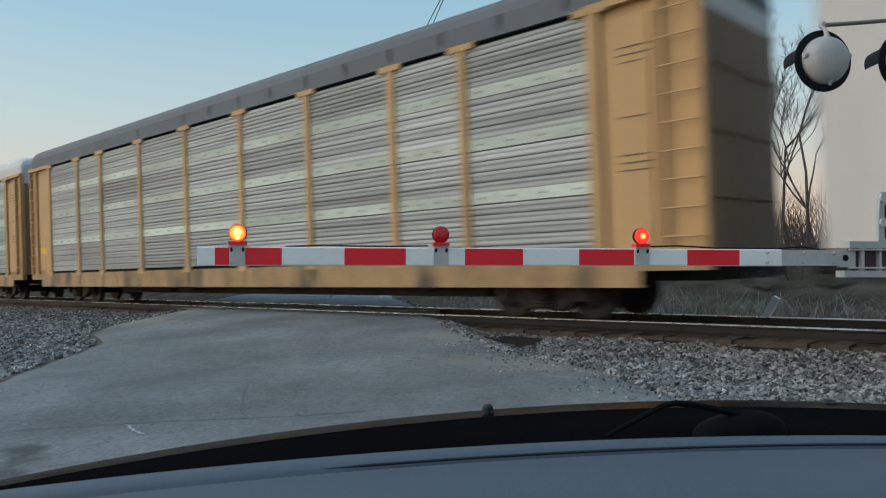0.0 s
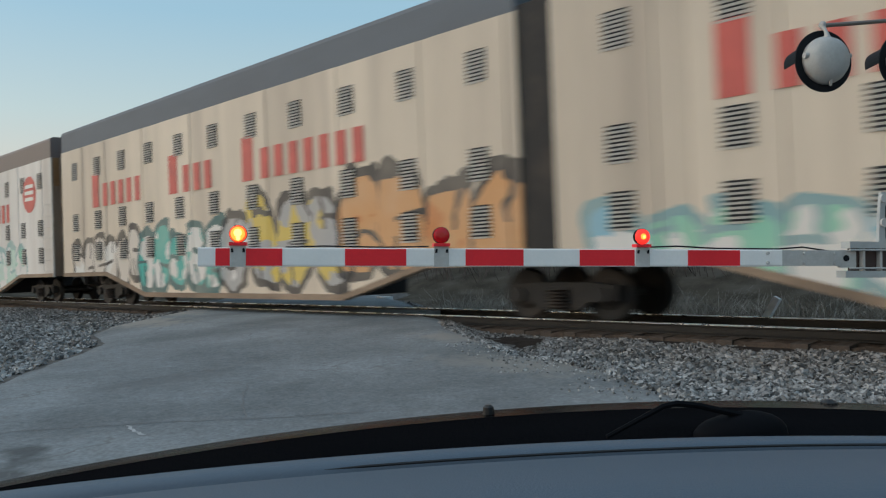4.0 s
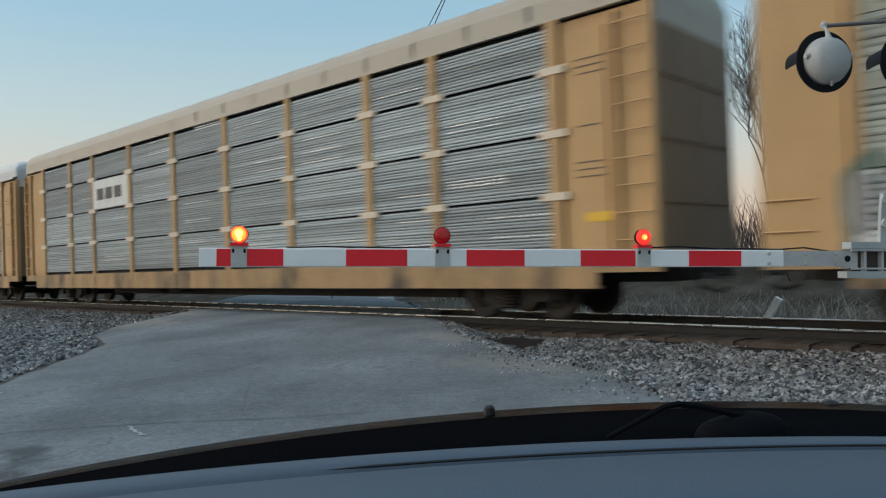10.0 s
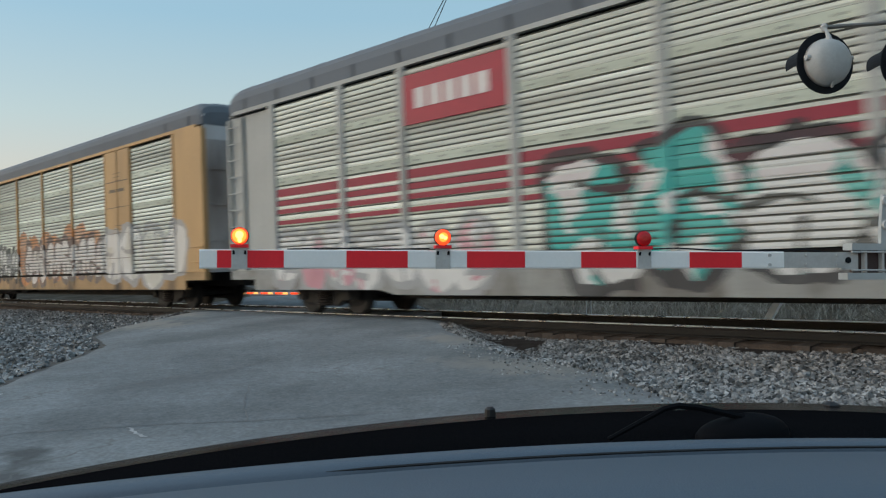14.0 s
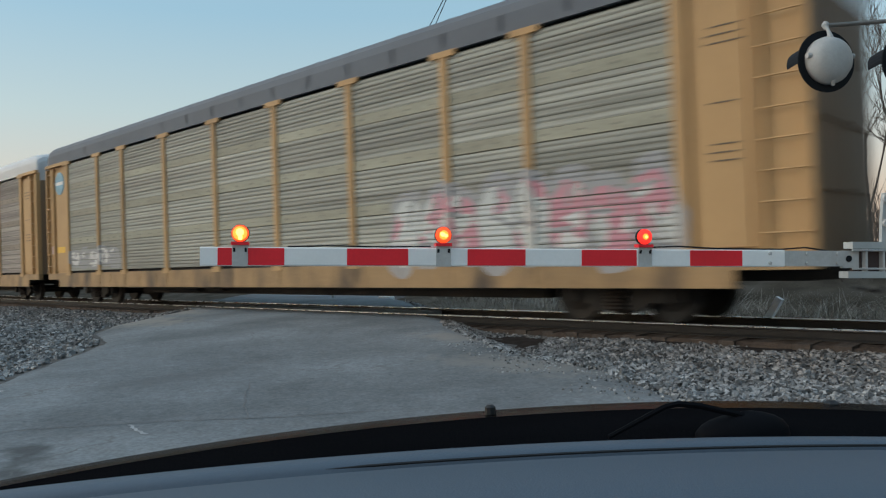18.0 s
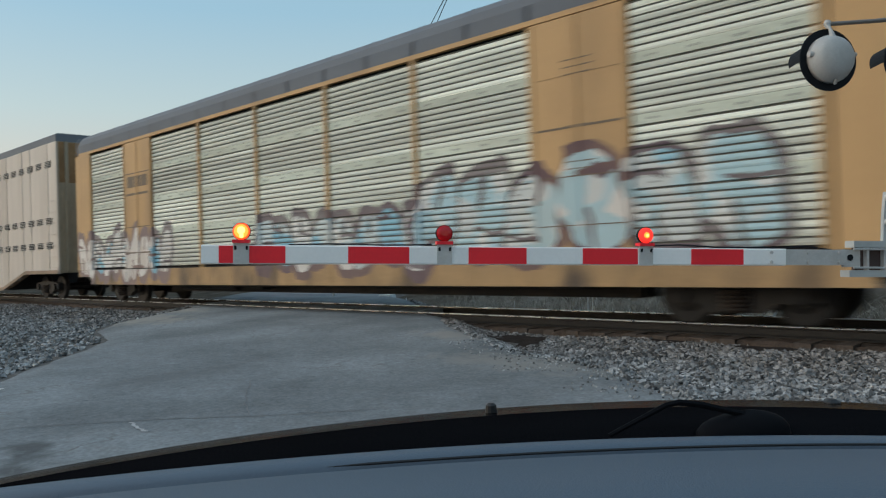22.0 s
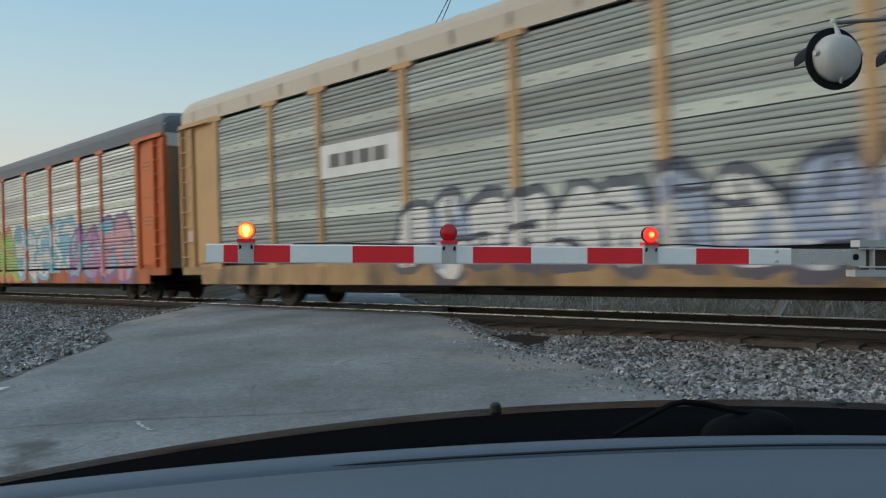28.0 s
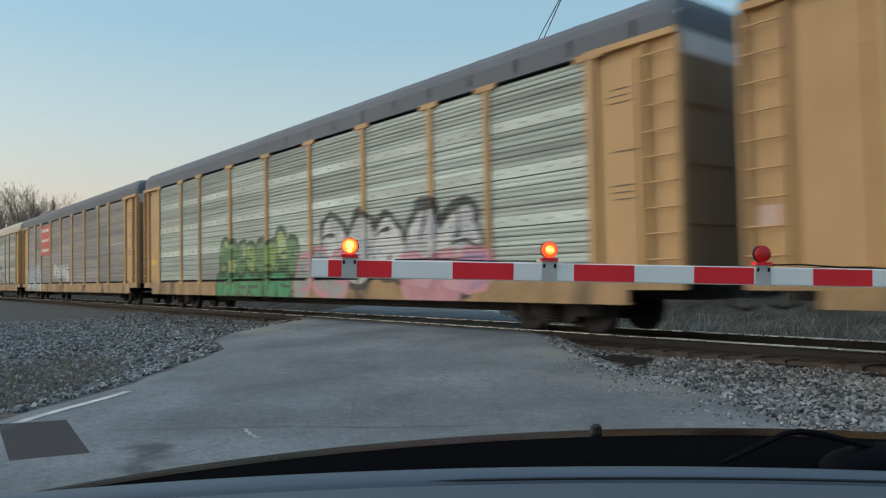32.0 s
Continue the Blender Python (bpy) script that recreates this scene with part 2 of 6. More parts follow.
# each stone takes its own grey
n, l = stone_mat.node_tree.nodes, stone_mat.node_tree.links
geo, mr, sc = n.new("ShaderNodeNewGeometry"), n.new("ShaderNodeMapRange"), n.new("ShaderNodeVectorMath")
mr.inputs[3].default_value, mr.inputs[4].default_value = 0.3, 1.9
sc.operation = "SCALE"
l.new(geo.outputs["Random Per Island"], mr.inputs[0])
l.new(n["Principled BSDF"].inputs["Base Color"].links[0].from_socket, sc.inputs[0])
l.new(mr.outputs[0], sc.inputs["Scale"])
l.new(sc.outputs[0], n["Principled BSDF"].inputs["Base Color"])
# brake dust and rust stain the stones beside the ties
spot, far_off, dust, soil, noise_edge, blend = n.new("ShaderNodeTexCoord"), n.new("ShaderNodeSeparateXYZ"), n.new("ShaderNodeMapRange"), n.new("ShaderNodeMix"), n.new("ShaderNodeTexNoise"), n.new("ShaderNodeMath")
l.new(spot.outputs["Object"], far_off.inputs[0]), l.new(spot.outputs["Object"], noise_edge.inputs[0])
noise_edge.inputs["Scale"].default_value = 1.1
blend.operation = "MULTIPLY_ADD"
blend.inputs[1].default_value = 2.4
l.new(noise_edge.outputs[0], blend.inputs[0]), l.new(far_off.outputs[1], blend.inputs[2])
dust.inputs[1].default_value, dust.inputs[2].default_value, dust.inputs[3].default_value, dust.inputs[4].default_value = 9.7, 12.4, 0.0, 0.75
l.new(blend.outputs[0], dust.inputs[0])
near_side, stain = n.new("ShaderNodeMath"), n.new("ShaderNodeMath")
near_side.operation, stain.operation = "LESS_THAN", "MULTIPLY"
near_side.inputs[1].default_value = 13.3
l.new(far_off.outputs[1], near_side.inputs[0]), l.new(near_side.outputs[0], stain.inputs[0]), l.new(dust.outputs[0], stain.inputs[1])
soil.data_type, soil.blend_type = "RGBA", "MULTIPLY"
soil.inputs[7].default_value = (0.62, 0.5, 0.42, 1)
l.new(stain.outputs[0], soil.inputs[0]), l.new(sc.outputs[0], soil.inputs[6])
l.new(soil.outputs[2], n["Principled BSDF"].inputs["Base Color"])
rail_steel = shade("dark_rail_steel", (0.03, 0.026, 0.023), 0.75, 0.2, vary=0.3, scale=3, fine=40)
polished = shade("polished_rail", (0.75, 0.78, 0.82), 0.28, 0.8, vary=0.1)
tie_wood = shade("tie_wood", (0.095, 0.075, 0.062), 0.9, vary=0.3, scale=3, fine=40, bump=0.5, stretch=(6, 1, 1), spec=0.05)
black_steel = shade("black_steel", (0.025, 0.024, 0.024), 0.7, 0.2, vary=0.3, scale=3, dirt=(0.07, 0.055, 0.045), dirt_amount=0.6)
dark_rubber = shade("dark_plastic", (0.015, 0.015, 0.016), 0.45, vary=0.1)
gate_white = shade("gate_white", (0.9, 0.89, 0.87), 0.45, vary=0.05, scale=3)
gate_red = shade("gate_red", (0.86, 0.02, 0.035), 0.4, vary=0.08, scale=3)
galv = shade("galvanised_steel", (0.5, 0.5, 0.49), 0.45, 0.2, vary=0.15, scale=8)
signal_grey = shade("signal_housing_paint", (0.42, 0.42, 0.41), 0.5, vary=0.1, scale=10, dirt=(0.25, 0.22, 0.18), dirt_amount=0.3)
signal_black = shade("signal_black_paint", (0.012, 0.014, 0.017), 0.65, vary=0.15, scale=8, spec=0.1)
bark = shade("bark", (0.1, 0.085, 0.078), 0.95, vary=0.3, scale=3, fine=30, spec=0.05)
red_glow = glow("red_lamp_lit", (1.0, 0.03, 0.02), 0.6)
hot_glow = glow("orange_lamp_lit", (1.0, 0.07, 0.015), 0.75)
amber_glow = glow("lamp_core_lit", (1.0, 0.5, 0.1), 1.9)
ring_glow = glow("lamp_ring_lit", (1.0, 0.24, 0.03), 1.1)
red_lens = bpy.data.materials.new("red_lens")
red_lens.use_nodes = True
red_lens.node_tree.nodes["Principled BSDF"].inputs["Base Color"].default_value = (0.55, 0.01, 0.015, 1)
red_lens.node_tree.nodes["Principled BSDF"].inputs["Roughness"].default_value = 0.15


# ---- mesh helpers ----
def box(bm, x0, x1, y0, y1, z0, z1):
    v = [bm.verts.new((x, y, z)) for x in (x0, x1) for y in (y0, y1) for z in (z0, z1)]
    for f in ((0, 1, 3, 2), (4, 6, 7, 5), (0, 4, 5, 1), (2, 3, 7, 6), (0, 2, 6, 4), (1, 5, 7, 3)):
        bm.faces.new([v[i] for i in f])
    return v


def tube(bm, pts, radii, n=8, caps=True):
    """A round bar through points, with a radius at each."""
    pts = [Vector(p) for p in pts]
    if isinstance(radii, (int, float)):
        radii = [radii] * len(pts)
    rings = []
    for i, p in enumerate(pts):
        d = (pts[min(i + 1, len(pts) - 1)] - pts[max(i - 1, 0)]).normalized()
        a = d.orthogonal().normalized()
        b = d.cross(a)
        rings.append([bm.verts.new(p + (a * math.cos(k * math.tau / n) + b * math.sin(k * math.tau / n)) * radii[i]) for k in range(n)])
    for r, s in zip(rings, rings[1:]):
        for k in range(n):
            bm.faces.new((r[k], r[(k + 1) % n], s[(k + 1) % n], s[k]))
    if caps:
        bm.faces.new(rings[0][::-1])
        bm.faces.new(rings[-1])


def sweep(bm, profile, x0, x1, closed=False):
    """A profile of (y, z) carried along x."""
    a = [bm.verts.new((x0, y, z)) for y, z in profile]
    b = [bm.verts.new((x1, y, z)) for y, z in profile]
    k = len(profile)
    for i in range(k if closed else k - 1):
        j = (i + 1) % k
        bm.faces.new((a[i], a[j], b[j], b[i]))
    if closed:
        bm.faces.new(a[::-1])
        bm.faces.new(b)


def mesh_of(bm, name, mat, smooth=False):
    me = bpy.data.meshes.new(name)
    bmesh.ops.recalc_face_normals(bm, faces=bm.faces)
    bm.to_mesh(me)
    bm.free()
    me.materials.append(mat)
    if smooth:
        for p in me.polygons:
            p.use_smooth = True
    return me


def part(name, bm, mat, parent=None, label="", smooth=False):
    me = mesh_of(bm, name, mat, smooth) if isinstance(bm, bmesh.types.BMesh) else bm
    ob = new(name, me)
    ob.parent = parent
    if label:
        ob["label"] = label
    return ob


# ---- the train: covered car carriers, 28.5 m from coupler to coupler ----
RAIL_Z = -0.075                   # rail heads
SIDE = 10.586                     # distance of the cars' near side
ENDS = ((-0.65, 26.8), (0.15, 26.6))   # ends of a carrier's side, from its frame origin: with ladders, with plates
POSTS = [1.38, 4.0, 5.95, 8.8, 11.65, 14.5, 17.35, 20.2, 22.15, 24.95]
SILL0, SILL1, EAVE = 0.53, 1.02, 5.06
RUN = [(0, 0.0), (8, 140.0), (16, 280.0), (20, 350.0), (23, 402.7), (26, 455.65), (29, 508.7), (32, 561.9)]
TRAIN = []                        # each car and its place along the track at the start
WHEELS = []

white_roof = shade("white_roof_paint", (0.62, 0.63, 0.64), 0.5, vary=0.1, scale=1.2, stretch=(0.3, 1, 1), dirt=(0.35, 0.34, 0.33), dirt_amount=0.4)
grey_roof = shade("grey_roof_steel", (0.155, 0.172, 0.195), 0.65, 0.0, vary=0.1, scale=1.2, stretch=(0.3, 1, 1), dirt=(0.11, 0.11, 0.12), dirt_amount=0.4, spec=0.15)
cream_roof = shade("cream_roof_paint", (0.44, 0.39, 0.32), 0.5, vary=0.08, scale=1.2, stretch=(0.3, 1, 1), dirt=(0.4, 0.33, 0.25), dirt_amount=0.3)
brown_roof = shade("brown_roof_paint", (0.17, 0.135, 0.125), 0.6, vary=0.1, scale=1.2, stretch=(0.3, 1, 1))
hole_light = shade("hole_daylight_paint", (0.72, 0.75, 0.77), 0.4, 0.2, vary=0.15, scale=9)
end_grey = shade("end_door_zinc", (0.5, 0.5, 0.5), 0.55, 0.2, vary=0.25, scale=1.5, stretch=(1, 1, 0.25), dirt=(0.12, 0.1, 0.09), dirt_amount=0.7)
end_brown = shade("end_door_grime", (0.24, 0.17, 0.11), 0.65, vary=0.25, scale=1.2, stretch=(1, 1, 0.25), dirt=(0.07, 0.055, 0.045), dirt_amount=0.7)
# near-black colour that paints the shade of hollow insides and vents
inside_dark = shade("interior_shade", (0.02, 0.02, 0.022), 0.9, vary=0.2)
ink = shade("stencil_ink", (0.16, 0.12, 0.085), 0.7)
plate_yellow = shade("reflective_yellow", (0.72, 0.42, 0.03), 0.4)
white_ink = shade("white_lettering", (0.72, 0.7, 0.66), 0.6)
red_ink = shade("red_lettering", (0.55, 0.11, 0.09), 0.6, vary=0.2, scale=2)
GALV = (0.5, 0.53, 0.52)
DULL = (0.42, 0.42, 0.39)
BROWN = (0.3, 0.265, 0.235)
YELLOW = (0.52, 0.325, 0.155)
ORANGE = (0.5, 0.125, 0.04)
TEAL, MINT, PINK, WHITE_P, BLACK_P = (0.03, 0.4, 0.36), (0.25, 0.55, 0.42), (0.6, 0.28, 0.33), (0.68, 0.67, 0.65), (0.03, 0.03, 0.035)
GREEN, LIME, PURPLE, BLUE, SKYB, ORNG, SUNY, GREY_P = (0.03, 0.22, 0.09), (0.4, 0.52, 0.15), (0.2, 0.12, 0.27), (0.07, 0.2, 0.45), (0.2, 0.45, 0.58), (0.55, 0.22, 0.08), (0.62, 0.45, 0.06), (0.36, 0.36, 0.37)

shared = {}


def once(key, make):
    if key not in shared:
        shared[key] = make()
    return shared[key]


def corrugated(w, z0, z1, pattern, groove, depth):
    """One sheet of horizontally ribbed siding, w wide; pattern: rib height and whether an open groove follows it."""
    prof, dark = [], []
    z, k = z0, 0
    while z < z1 - 0.05:
        rib, deep = pattern[k % len(pattern)]
        top = min(z + rib, z1)
        g = groove if deep else groove * 0.6
        back = 0.055 + (depth if deep else depth * 0.4)
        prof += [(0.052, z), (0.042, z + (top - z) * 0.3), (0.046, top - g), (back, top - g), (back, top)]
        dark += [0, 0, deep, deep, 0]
        z = top
        k += 1
    prof.append((0.055, z))
    bm = bmesh.new()
    sweep(bm, prof, 0, w)
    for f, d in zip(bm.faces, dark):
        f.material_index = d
    return bm


def siding(style, w, z0, z1, dull):
    """One ribbed sheet between two flat bands of the side."""
    if style == "tier":
        return corrugated(w, z0, z1, ((0.06, 1), (0.06, 1), (0.06, 0)), 0.016, 0.022)
    pitch = 0.118 if style == "louver" else 0.1
    rib = (z1 - z0) / round((z1 - z0) / pitch)
    if style == "louver":
        return corrugated(w, z0, z1, ((rib, 1),), 0.032, 0.036)
    return corrugated(w, z0, z1, ((rib, 0), (rib, 1)), 0.02, 0.016 if dull else 0.03)


def flat_band(w, z0, z1):
    """A flat strip with a row of bolt heads."""
    bm = bmesh.new()
    sweep(bm, [(0.075, z0), (0.044, z0 + 0.006), (0.044, z1 - 0.006), (0.075, z1)], 0, w)
    plain = len(bm.faces)
    for i in range(4):
        x = w * (i + 0.5) / 4
        box(bm, x - 0.05, x + 0.05, 0.034, 0.046, (z0 + z1) / 2 - 0.016, (z0 + z1) / 2 + 0.016)
    bm.faces.ensure_lookup_table()
    for f in bm.faces[plain:]:
        f.material_index = 1
    return bm


def roof_profile(z0, z1, half=1.55, square=False):
    rise = z1 - z0
    if square:
        near = [(0.02, z0), (0.02, z0 + rise * 0.8), (0.05, z0 + rise * 0.91), (0.14, z0 + rise * 0.97), (0.5, z0 + rise * 0.99), (half, z1)]
        return near + [(2 * half - y, z) for y, z in near[-2::-1]]
    near = [(0.02, z0), (0.02, z0 + rise * 0.42), (0.06, z0 + rise * 0.64), (0.14, z0 + rise * 0.79), (0.3, z0 + rise * 0.9), (0.7, z0 + rise * 0.97), (half, z1)]
    return near + [(2 * half - y, z) for y, z in near[-2::-1]]


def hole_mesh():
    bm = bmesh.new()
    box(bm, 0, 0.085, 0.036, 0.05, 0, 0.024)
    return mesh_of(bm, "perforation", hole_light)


def wheel_mesh():
    bm = bmesh.new()
    tube(bm, [(0, 0.55, 0), (0, 2.55, 0)], 0.085, 10)
    for y in (0.78, 2.19):
        tube(bm, [(0, y - 0.03, 0), (0, y - 0.02, 0), (0, y + 0.1, 0), (0, y + 0.12, 0)], [0.44, 0.455, 0.46, 0.49], 20)
    tube(bm, [(0, 0.7, 0), (0, 0.76, 0)], [0.2, 0.3], 14)
    return mesh_of(bm, "wheelset", black_steel)


def truck_frame_mesh():
    bm = bmesh.new()
    for y in (0.62, 2.42):
        prof = [(-1.15, 0.36), (-1.15, 0.62), (-0.6, 0.68), (0.6, 0.68), (1.15, 0.62), (1.15, 0.36), (0.62, 0.34), (0.42, 0.2), (-0.42, 0.2), (-0.62, 0.34)]
        a = [bm.verts.new((x, y - 0.09, z)) for x, z in prof]
        b = [bm.verts.new((x, y + 0.09, z)) for x, z in prof]
        for i in range(len(prof)):
            j = (i + 1) % len(prof)
            bm.faces.new((a[i], a[j], b[j], b[i]))
        bm.faces.new(a[::-1])
        bm.faces.new(b)
    box(bm, -0.22, 0.22, 0.5, 2.55, 0.3, 0.6)
    for x in (-0.866, 0.866):
        for y in (0.5, 2.54):
            tube(bm, [(x, y - 0.05, 0.46), (x, y + 0.05, 0.46)], 0.13, 10)
    return mesh_of(bm, "side_frames", black_steel)


def spring_mesh():
    bm = bmesh.new()
    tube(bm, [(0, 0.55, 0.22 + k * 0.03) for k in range(12)], [0.24 if k % 2 else 0.19 for k in range(12)], 10)
    return mesh_of(bm, "spring_nest", rust)


def truck(car, x):
    tr = part("truck", once("truck", truck_frame_mesh), None, car, "black cast steel four-wheel truck")
    tr.location = (x, 0, RAIL_Z)
    part("spring_nest", once("springs", spring_mesh), None, tr)
    for dx in (-0.866, 0.866):
        w = part("wheelset", once("wheelset", wheel_mesh), None, tr, "rusty steel wheels on an axle")
        w.location = (dx, 0, 0.46)
        WHEELS.append(w)


def coupler(car, x, way):
    def make():
        bm = bmesh.new()
        box(bm, 0, 0.55, 1.43, 1.67, 0.72, 0.92)
        box(bm, 0.45, 0.66, 1.38, 1.62, 0.66, 0.98)
        box(bm, -0.25, 0.05, 1.25, 1.85, 0.6, 1.02)
        tube(bm, [(0.0, 1.2, 0.9), (0.3, 1.15, 0.5), (0.55, 1.2, 0.42), (0.68, 1.3, 0.5)], 0.03, 6)
        return mesh_of(bm, "coupler", black_steel)
    ob = part("coupler", once("coupler", make), None, car, "dark cast steel knuckle coupler")
    ob.matrix_basis = pose(x, 0, 0) if way > 0 else pose(x, 3.1, 0, 0, 0, 180)


def bars(name, rows, y, mat, parent, label=""):
    """Plain bars that stand for small stencilled writing: x0, x1, z0, z1, each a part."""
    for x0, x1, z0, z1 in rows:
        bm = bmesh.new()
        box(bm, x0, x1, y - 0.004, y + 0.01, z0, z1)
        part(name, bm, mat, parent, label)


def carrier(place, label, paint="yellow", style="corr", plates=False, roof=None, sheet=GALV, tags=(), logo=None, seed=0, caps=True, marks=(), badge=None, sill_tags=True, skirt=0.0):
    """A covered car carrier: two trucks, sill, ribbed side panels between posts, ladders, end doors, roof."""
    rnd = random.Random(seed)
    LEFT, RIGHT = ENDS[plates]
    col = {"yellow": YELLOW, "orange": ORANGE, "silver": (0.42, 0.42, 0.4)}[paint]
    car = new("car_carrier")
    tagged(car, label, "rail car", "cars of the train")
    TRAIN.append((car, place))
    k = 1 + rnd.uniform(-0.06, 0.06)
    if style == "louver":
        sheet = tuple(c * k for c, k in zip(sheet, (1.36, 1.29, 1.22)))
    if style == "corr" and sum(sheet) > 1.05:
        sheet = tuple(c * q for c, q in zip(sheet, (0.83, 0.87, 0.86)))
    body = shade("carrier_paint", tuple(c * k for c in col), 0.55, vary=0.12, scale=0.9, fine=25, stretch=(1, 1, 0.35), dirt=(0.2, 0.13, 0.075) if paint != "silver" else (0.25, 0.24, 0.22), dirt_amount=0.45, spec=0.2)
    # shade in the rib grooves, painted as darker sheet colour; bolt heads share it
    groove_dark = shade("groove_shade_and_bolts", tuple(c * (0.3 if style == "louver" else 0.62 if sum(sheet) < 1.05 else 0.45) for c in sheet), 0.8, vary=0.3, scale=2)
    sill_paint = shade("sill_paint", tuple(c * k * 0.68 for c in col), 0.6, vary=0.3, scale=1.8, fine=25, stretch=(1, 1, 0.6), dirt=(0.08, 0.058, 0.042), dirt_amount=1.0)
    metal = shade("galvanised_siding", tuple(c * (1 + rnd.uniform(-0.05, 0.05)) for c in sheet), 0.55, 0.0, vary=0.42, scale=1.6, fine=14, stretch=(0.05, 1, 2.4), dirt=(0.22, 0.2, 0.18), dirt_amount=0.4, each=0.2, spec=0.15)
    dull = sum(sheet) < 1.05
    lift = (0.78, 0.82, 0.74) if style == "louver" else (1.0, 0.97, 0.9) if dull else (1.4, 1.36, 1.24)
    band = shade("flat_band_zinc", tuple(c * q for c, q in zip(sheet, lift)), 0.55, 0.0, vary=0.3, scale=1.2, fine=20, stretch=(0.3, 1, 1), dirt=(0.3, 0.26, 0.2), dirt_amount=0.4, each=0.14, spec=0.15)
    if tags:
        spray(body, tags), spray(metal, tags), spray(sill_paint, tags), spray(band, tags)
    roof = roof or grey_roof
    # underframe
    bm = bmesh.new()
    sweep(bm, [(0.0, SILL0), (0.0, SILL1), (0.12, SILL1), (0.12, SILL1 - 0.05), (0.03, SILL1 - 0.06), (0.03, SILL0 + 0.05), (0.14, SILL0 + 0.04), (0.14, SILL0)], LEFT + 1.1, RIGHT - 1.1, True)
    for x in POSTS[1:-1]:
        box(bm, x - 0.07, x + 0.07, -0.014, 0.1, SILL0 + 0.06, SILL1 - 0.065)
    for i in range(16):
        box(bm, 4.9 + i * 1.07, 4.94 + i * 1.07, -0.01, 0.1, SILL0 + 0.055, SILL1 - 0.062)
    part("side_sill", bm, sill_paint, car)
    if skirt:
        bm = bmesh.new()
        v = [(5.0, SILL0 + 0.02), (5.6, SILL0 - skirt), (20.7, SILL0 - skirt), (21.3, SILL0 + 0.02)]
        front, back = [bm.verts.new((x, 0.004, z)) for x, z in v], [bm.verts.new((x, 0.1, z)) for x, z in v]
        bm.faces.new(front), bm.faces.new(back[::-1])
        for i in range(4):
            bm.faces.new((front[i], back[i], back[(i + 1) % 4], front[(i + 1) % 4]))
        part("sill_skirt", bm, sill_paint, car)
    for x0, x1 in ((LEFT, LEFT + 1.1), (RIGHT - 1.1, RIGHT)):
        bm = bmesh.new()
        box(bm, x0, x1, 0.01, 0.16, SILL0 + 0.26, SILL1 - 0.003)
        part("end_sill", bm, sill_paint, car)
    bm = bmesh.new()
    box(bm, LEFT + 0.4, RIGHT - 0.4, 1.3, 1.8, 0.58, 0.98)
    box(bm, 4.6, 21.6, 1.25, 1.85, 0.27, 0.6)
    for i in range(12):
        x = 1.2 + i * 2.15
        box(bm, x, x + 0.12, 0.15, 2.95, 0.72, 0.97)
    box(bm, 8.0, 18.0, 0.16, 0.3, 0.6, 0.75)
    part("centre_sill", bm, black_steel, car, "dark steel underframe")
    bm = bmesh.new()
    box(bm, LEFT + 0.05, RIGHT - 0.05, 0.13, 2.97, SILL1 - 0.03, SILL1 + 0.02)
    part("deck", bm, black_steel, car)
    bm = bmesh.new()
    tube(bm, [(6.5, 0.7, 0.52), (9.5, 0.7, 0.52)], 0.16, 10)
    box(bm, 10.2, 10.9, 0.55, 0.95, 0.4, 0.75)
    tube(bm, [(5.5, 0.35, 0.5), (21.0, 0.35, 0.5)], 0.025, 6)
    part("brake_gear", bm, black_steel, car)
    for x in (2.65, 23.5):
        truck(car, x)
    coupler(car, RIGHT - 0.15, 1), coupler(car, LEFT + 0.15, -1)
    # side panels and posts
    edges = list(POSTS)
    solid = {1, 7} if plates else set()
    for i, (a, b) in enumerate(zip(edges, edges[1:])):
        if i in solid:
            bm = bmesh.new()
            box(bm, a, b, 0.0, 0.06, 1.05, EAVE - 0.02)
            ob = part("side_plate", bm, body, car, "riveted steel door plate")
            for x in (a + 0.05, (a + b) / 2 - 0.03, b - 0.11):
                bm = bmesh.new()
                box(bm, x, x + 0.06, -0.02, 0.004, 1.05, EAVE - 0.03)
                part("rib", bm, body, ob)
            for z in (1.55, 2.35, 3.2, 4.05):
                bm = bmesh.new()
                box(bm, a + 0.12, b - 0.12, -0.006, 0.002, z - 0.008 + rnd.uniform(-0.03, 0.03), z + 0.008)
                part("seam", bm, ink, ob)
            continue
        w = round(b - a - 0.03, 3)
        if style == "tier":
            tiers, bands = ((1.12, 2.08), (2.115, 3.14), (3.175, 4.21), (4.245, 5.0)), ()
        else:
            thick = 0.17 if style == "louver" else 0.22
            bands = tuple((z, z + thick) for z in (2.06, 3.05, 4.02))
            tiers = tuple(zip((1.1, *(q for _, q in bands)), (*(q for q, _ in bands), 5.0)))
        for z0, z1 in bands:
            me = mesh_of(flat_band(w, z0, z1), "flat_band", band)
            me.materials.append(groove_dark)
            for v in me.vertices:
                v.co.x += a + 0.015
            part("flat_band", me, None, car)
        for tier in tiers:
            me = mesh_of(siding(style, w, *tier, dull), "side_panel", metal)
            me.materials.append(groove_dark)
            ob = part("side_panel", me, None, car)
            ob.location = (0, rnd.uniform(-0.004, 0.004), 0)
            for v in me.vertices:
                v.co.x += a + 0.015
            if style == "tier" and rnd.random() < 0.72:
                # rows of small pale boxes: daylight through holes, put into their colour
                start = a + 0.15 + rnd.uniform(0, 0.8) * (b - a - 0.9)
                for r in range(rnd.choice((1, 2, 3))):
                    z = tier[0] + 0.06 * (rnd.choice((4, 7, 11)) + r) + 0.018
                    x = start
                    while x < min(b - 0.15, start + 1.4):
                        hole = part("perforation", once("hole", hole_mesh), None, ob)
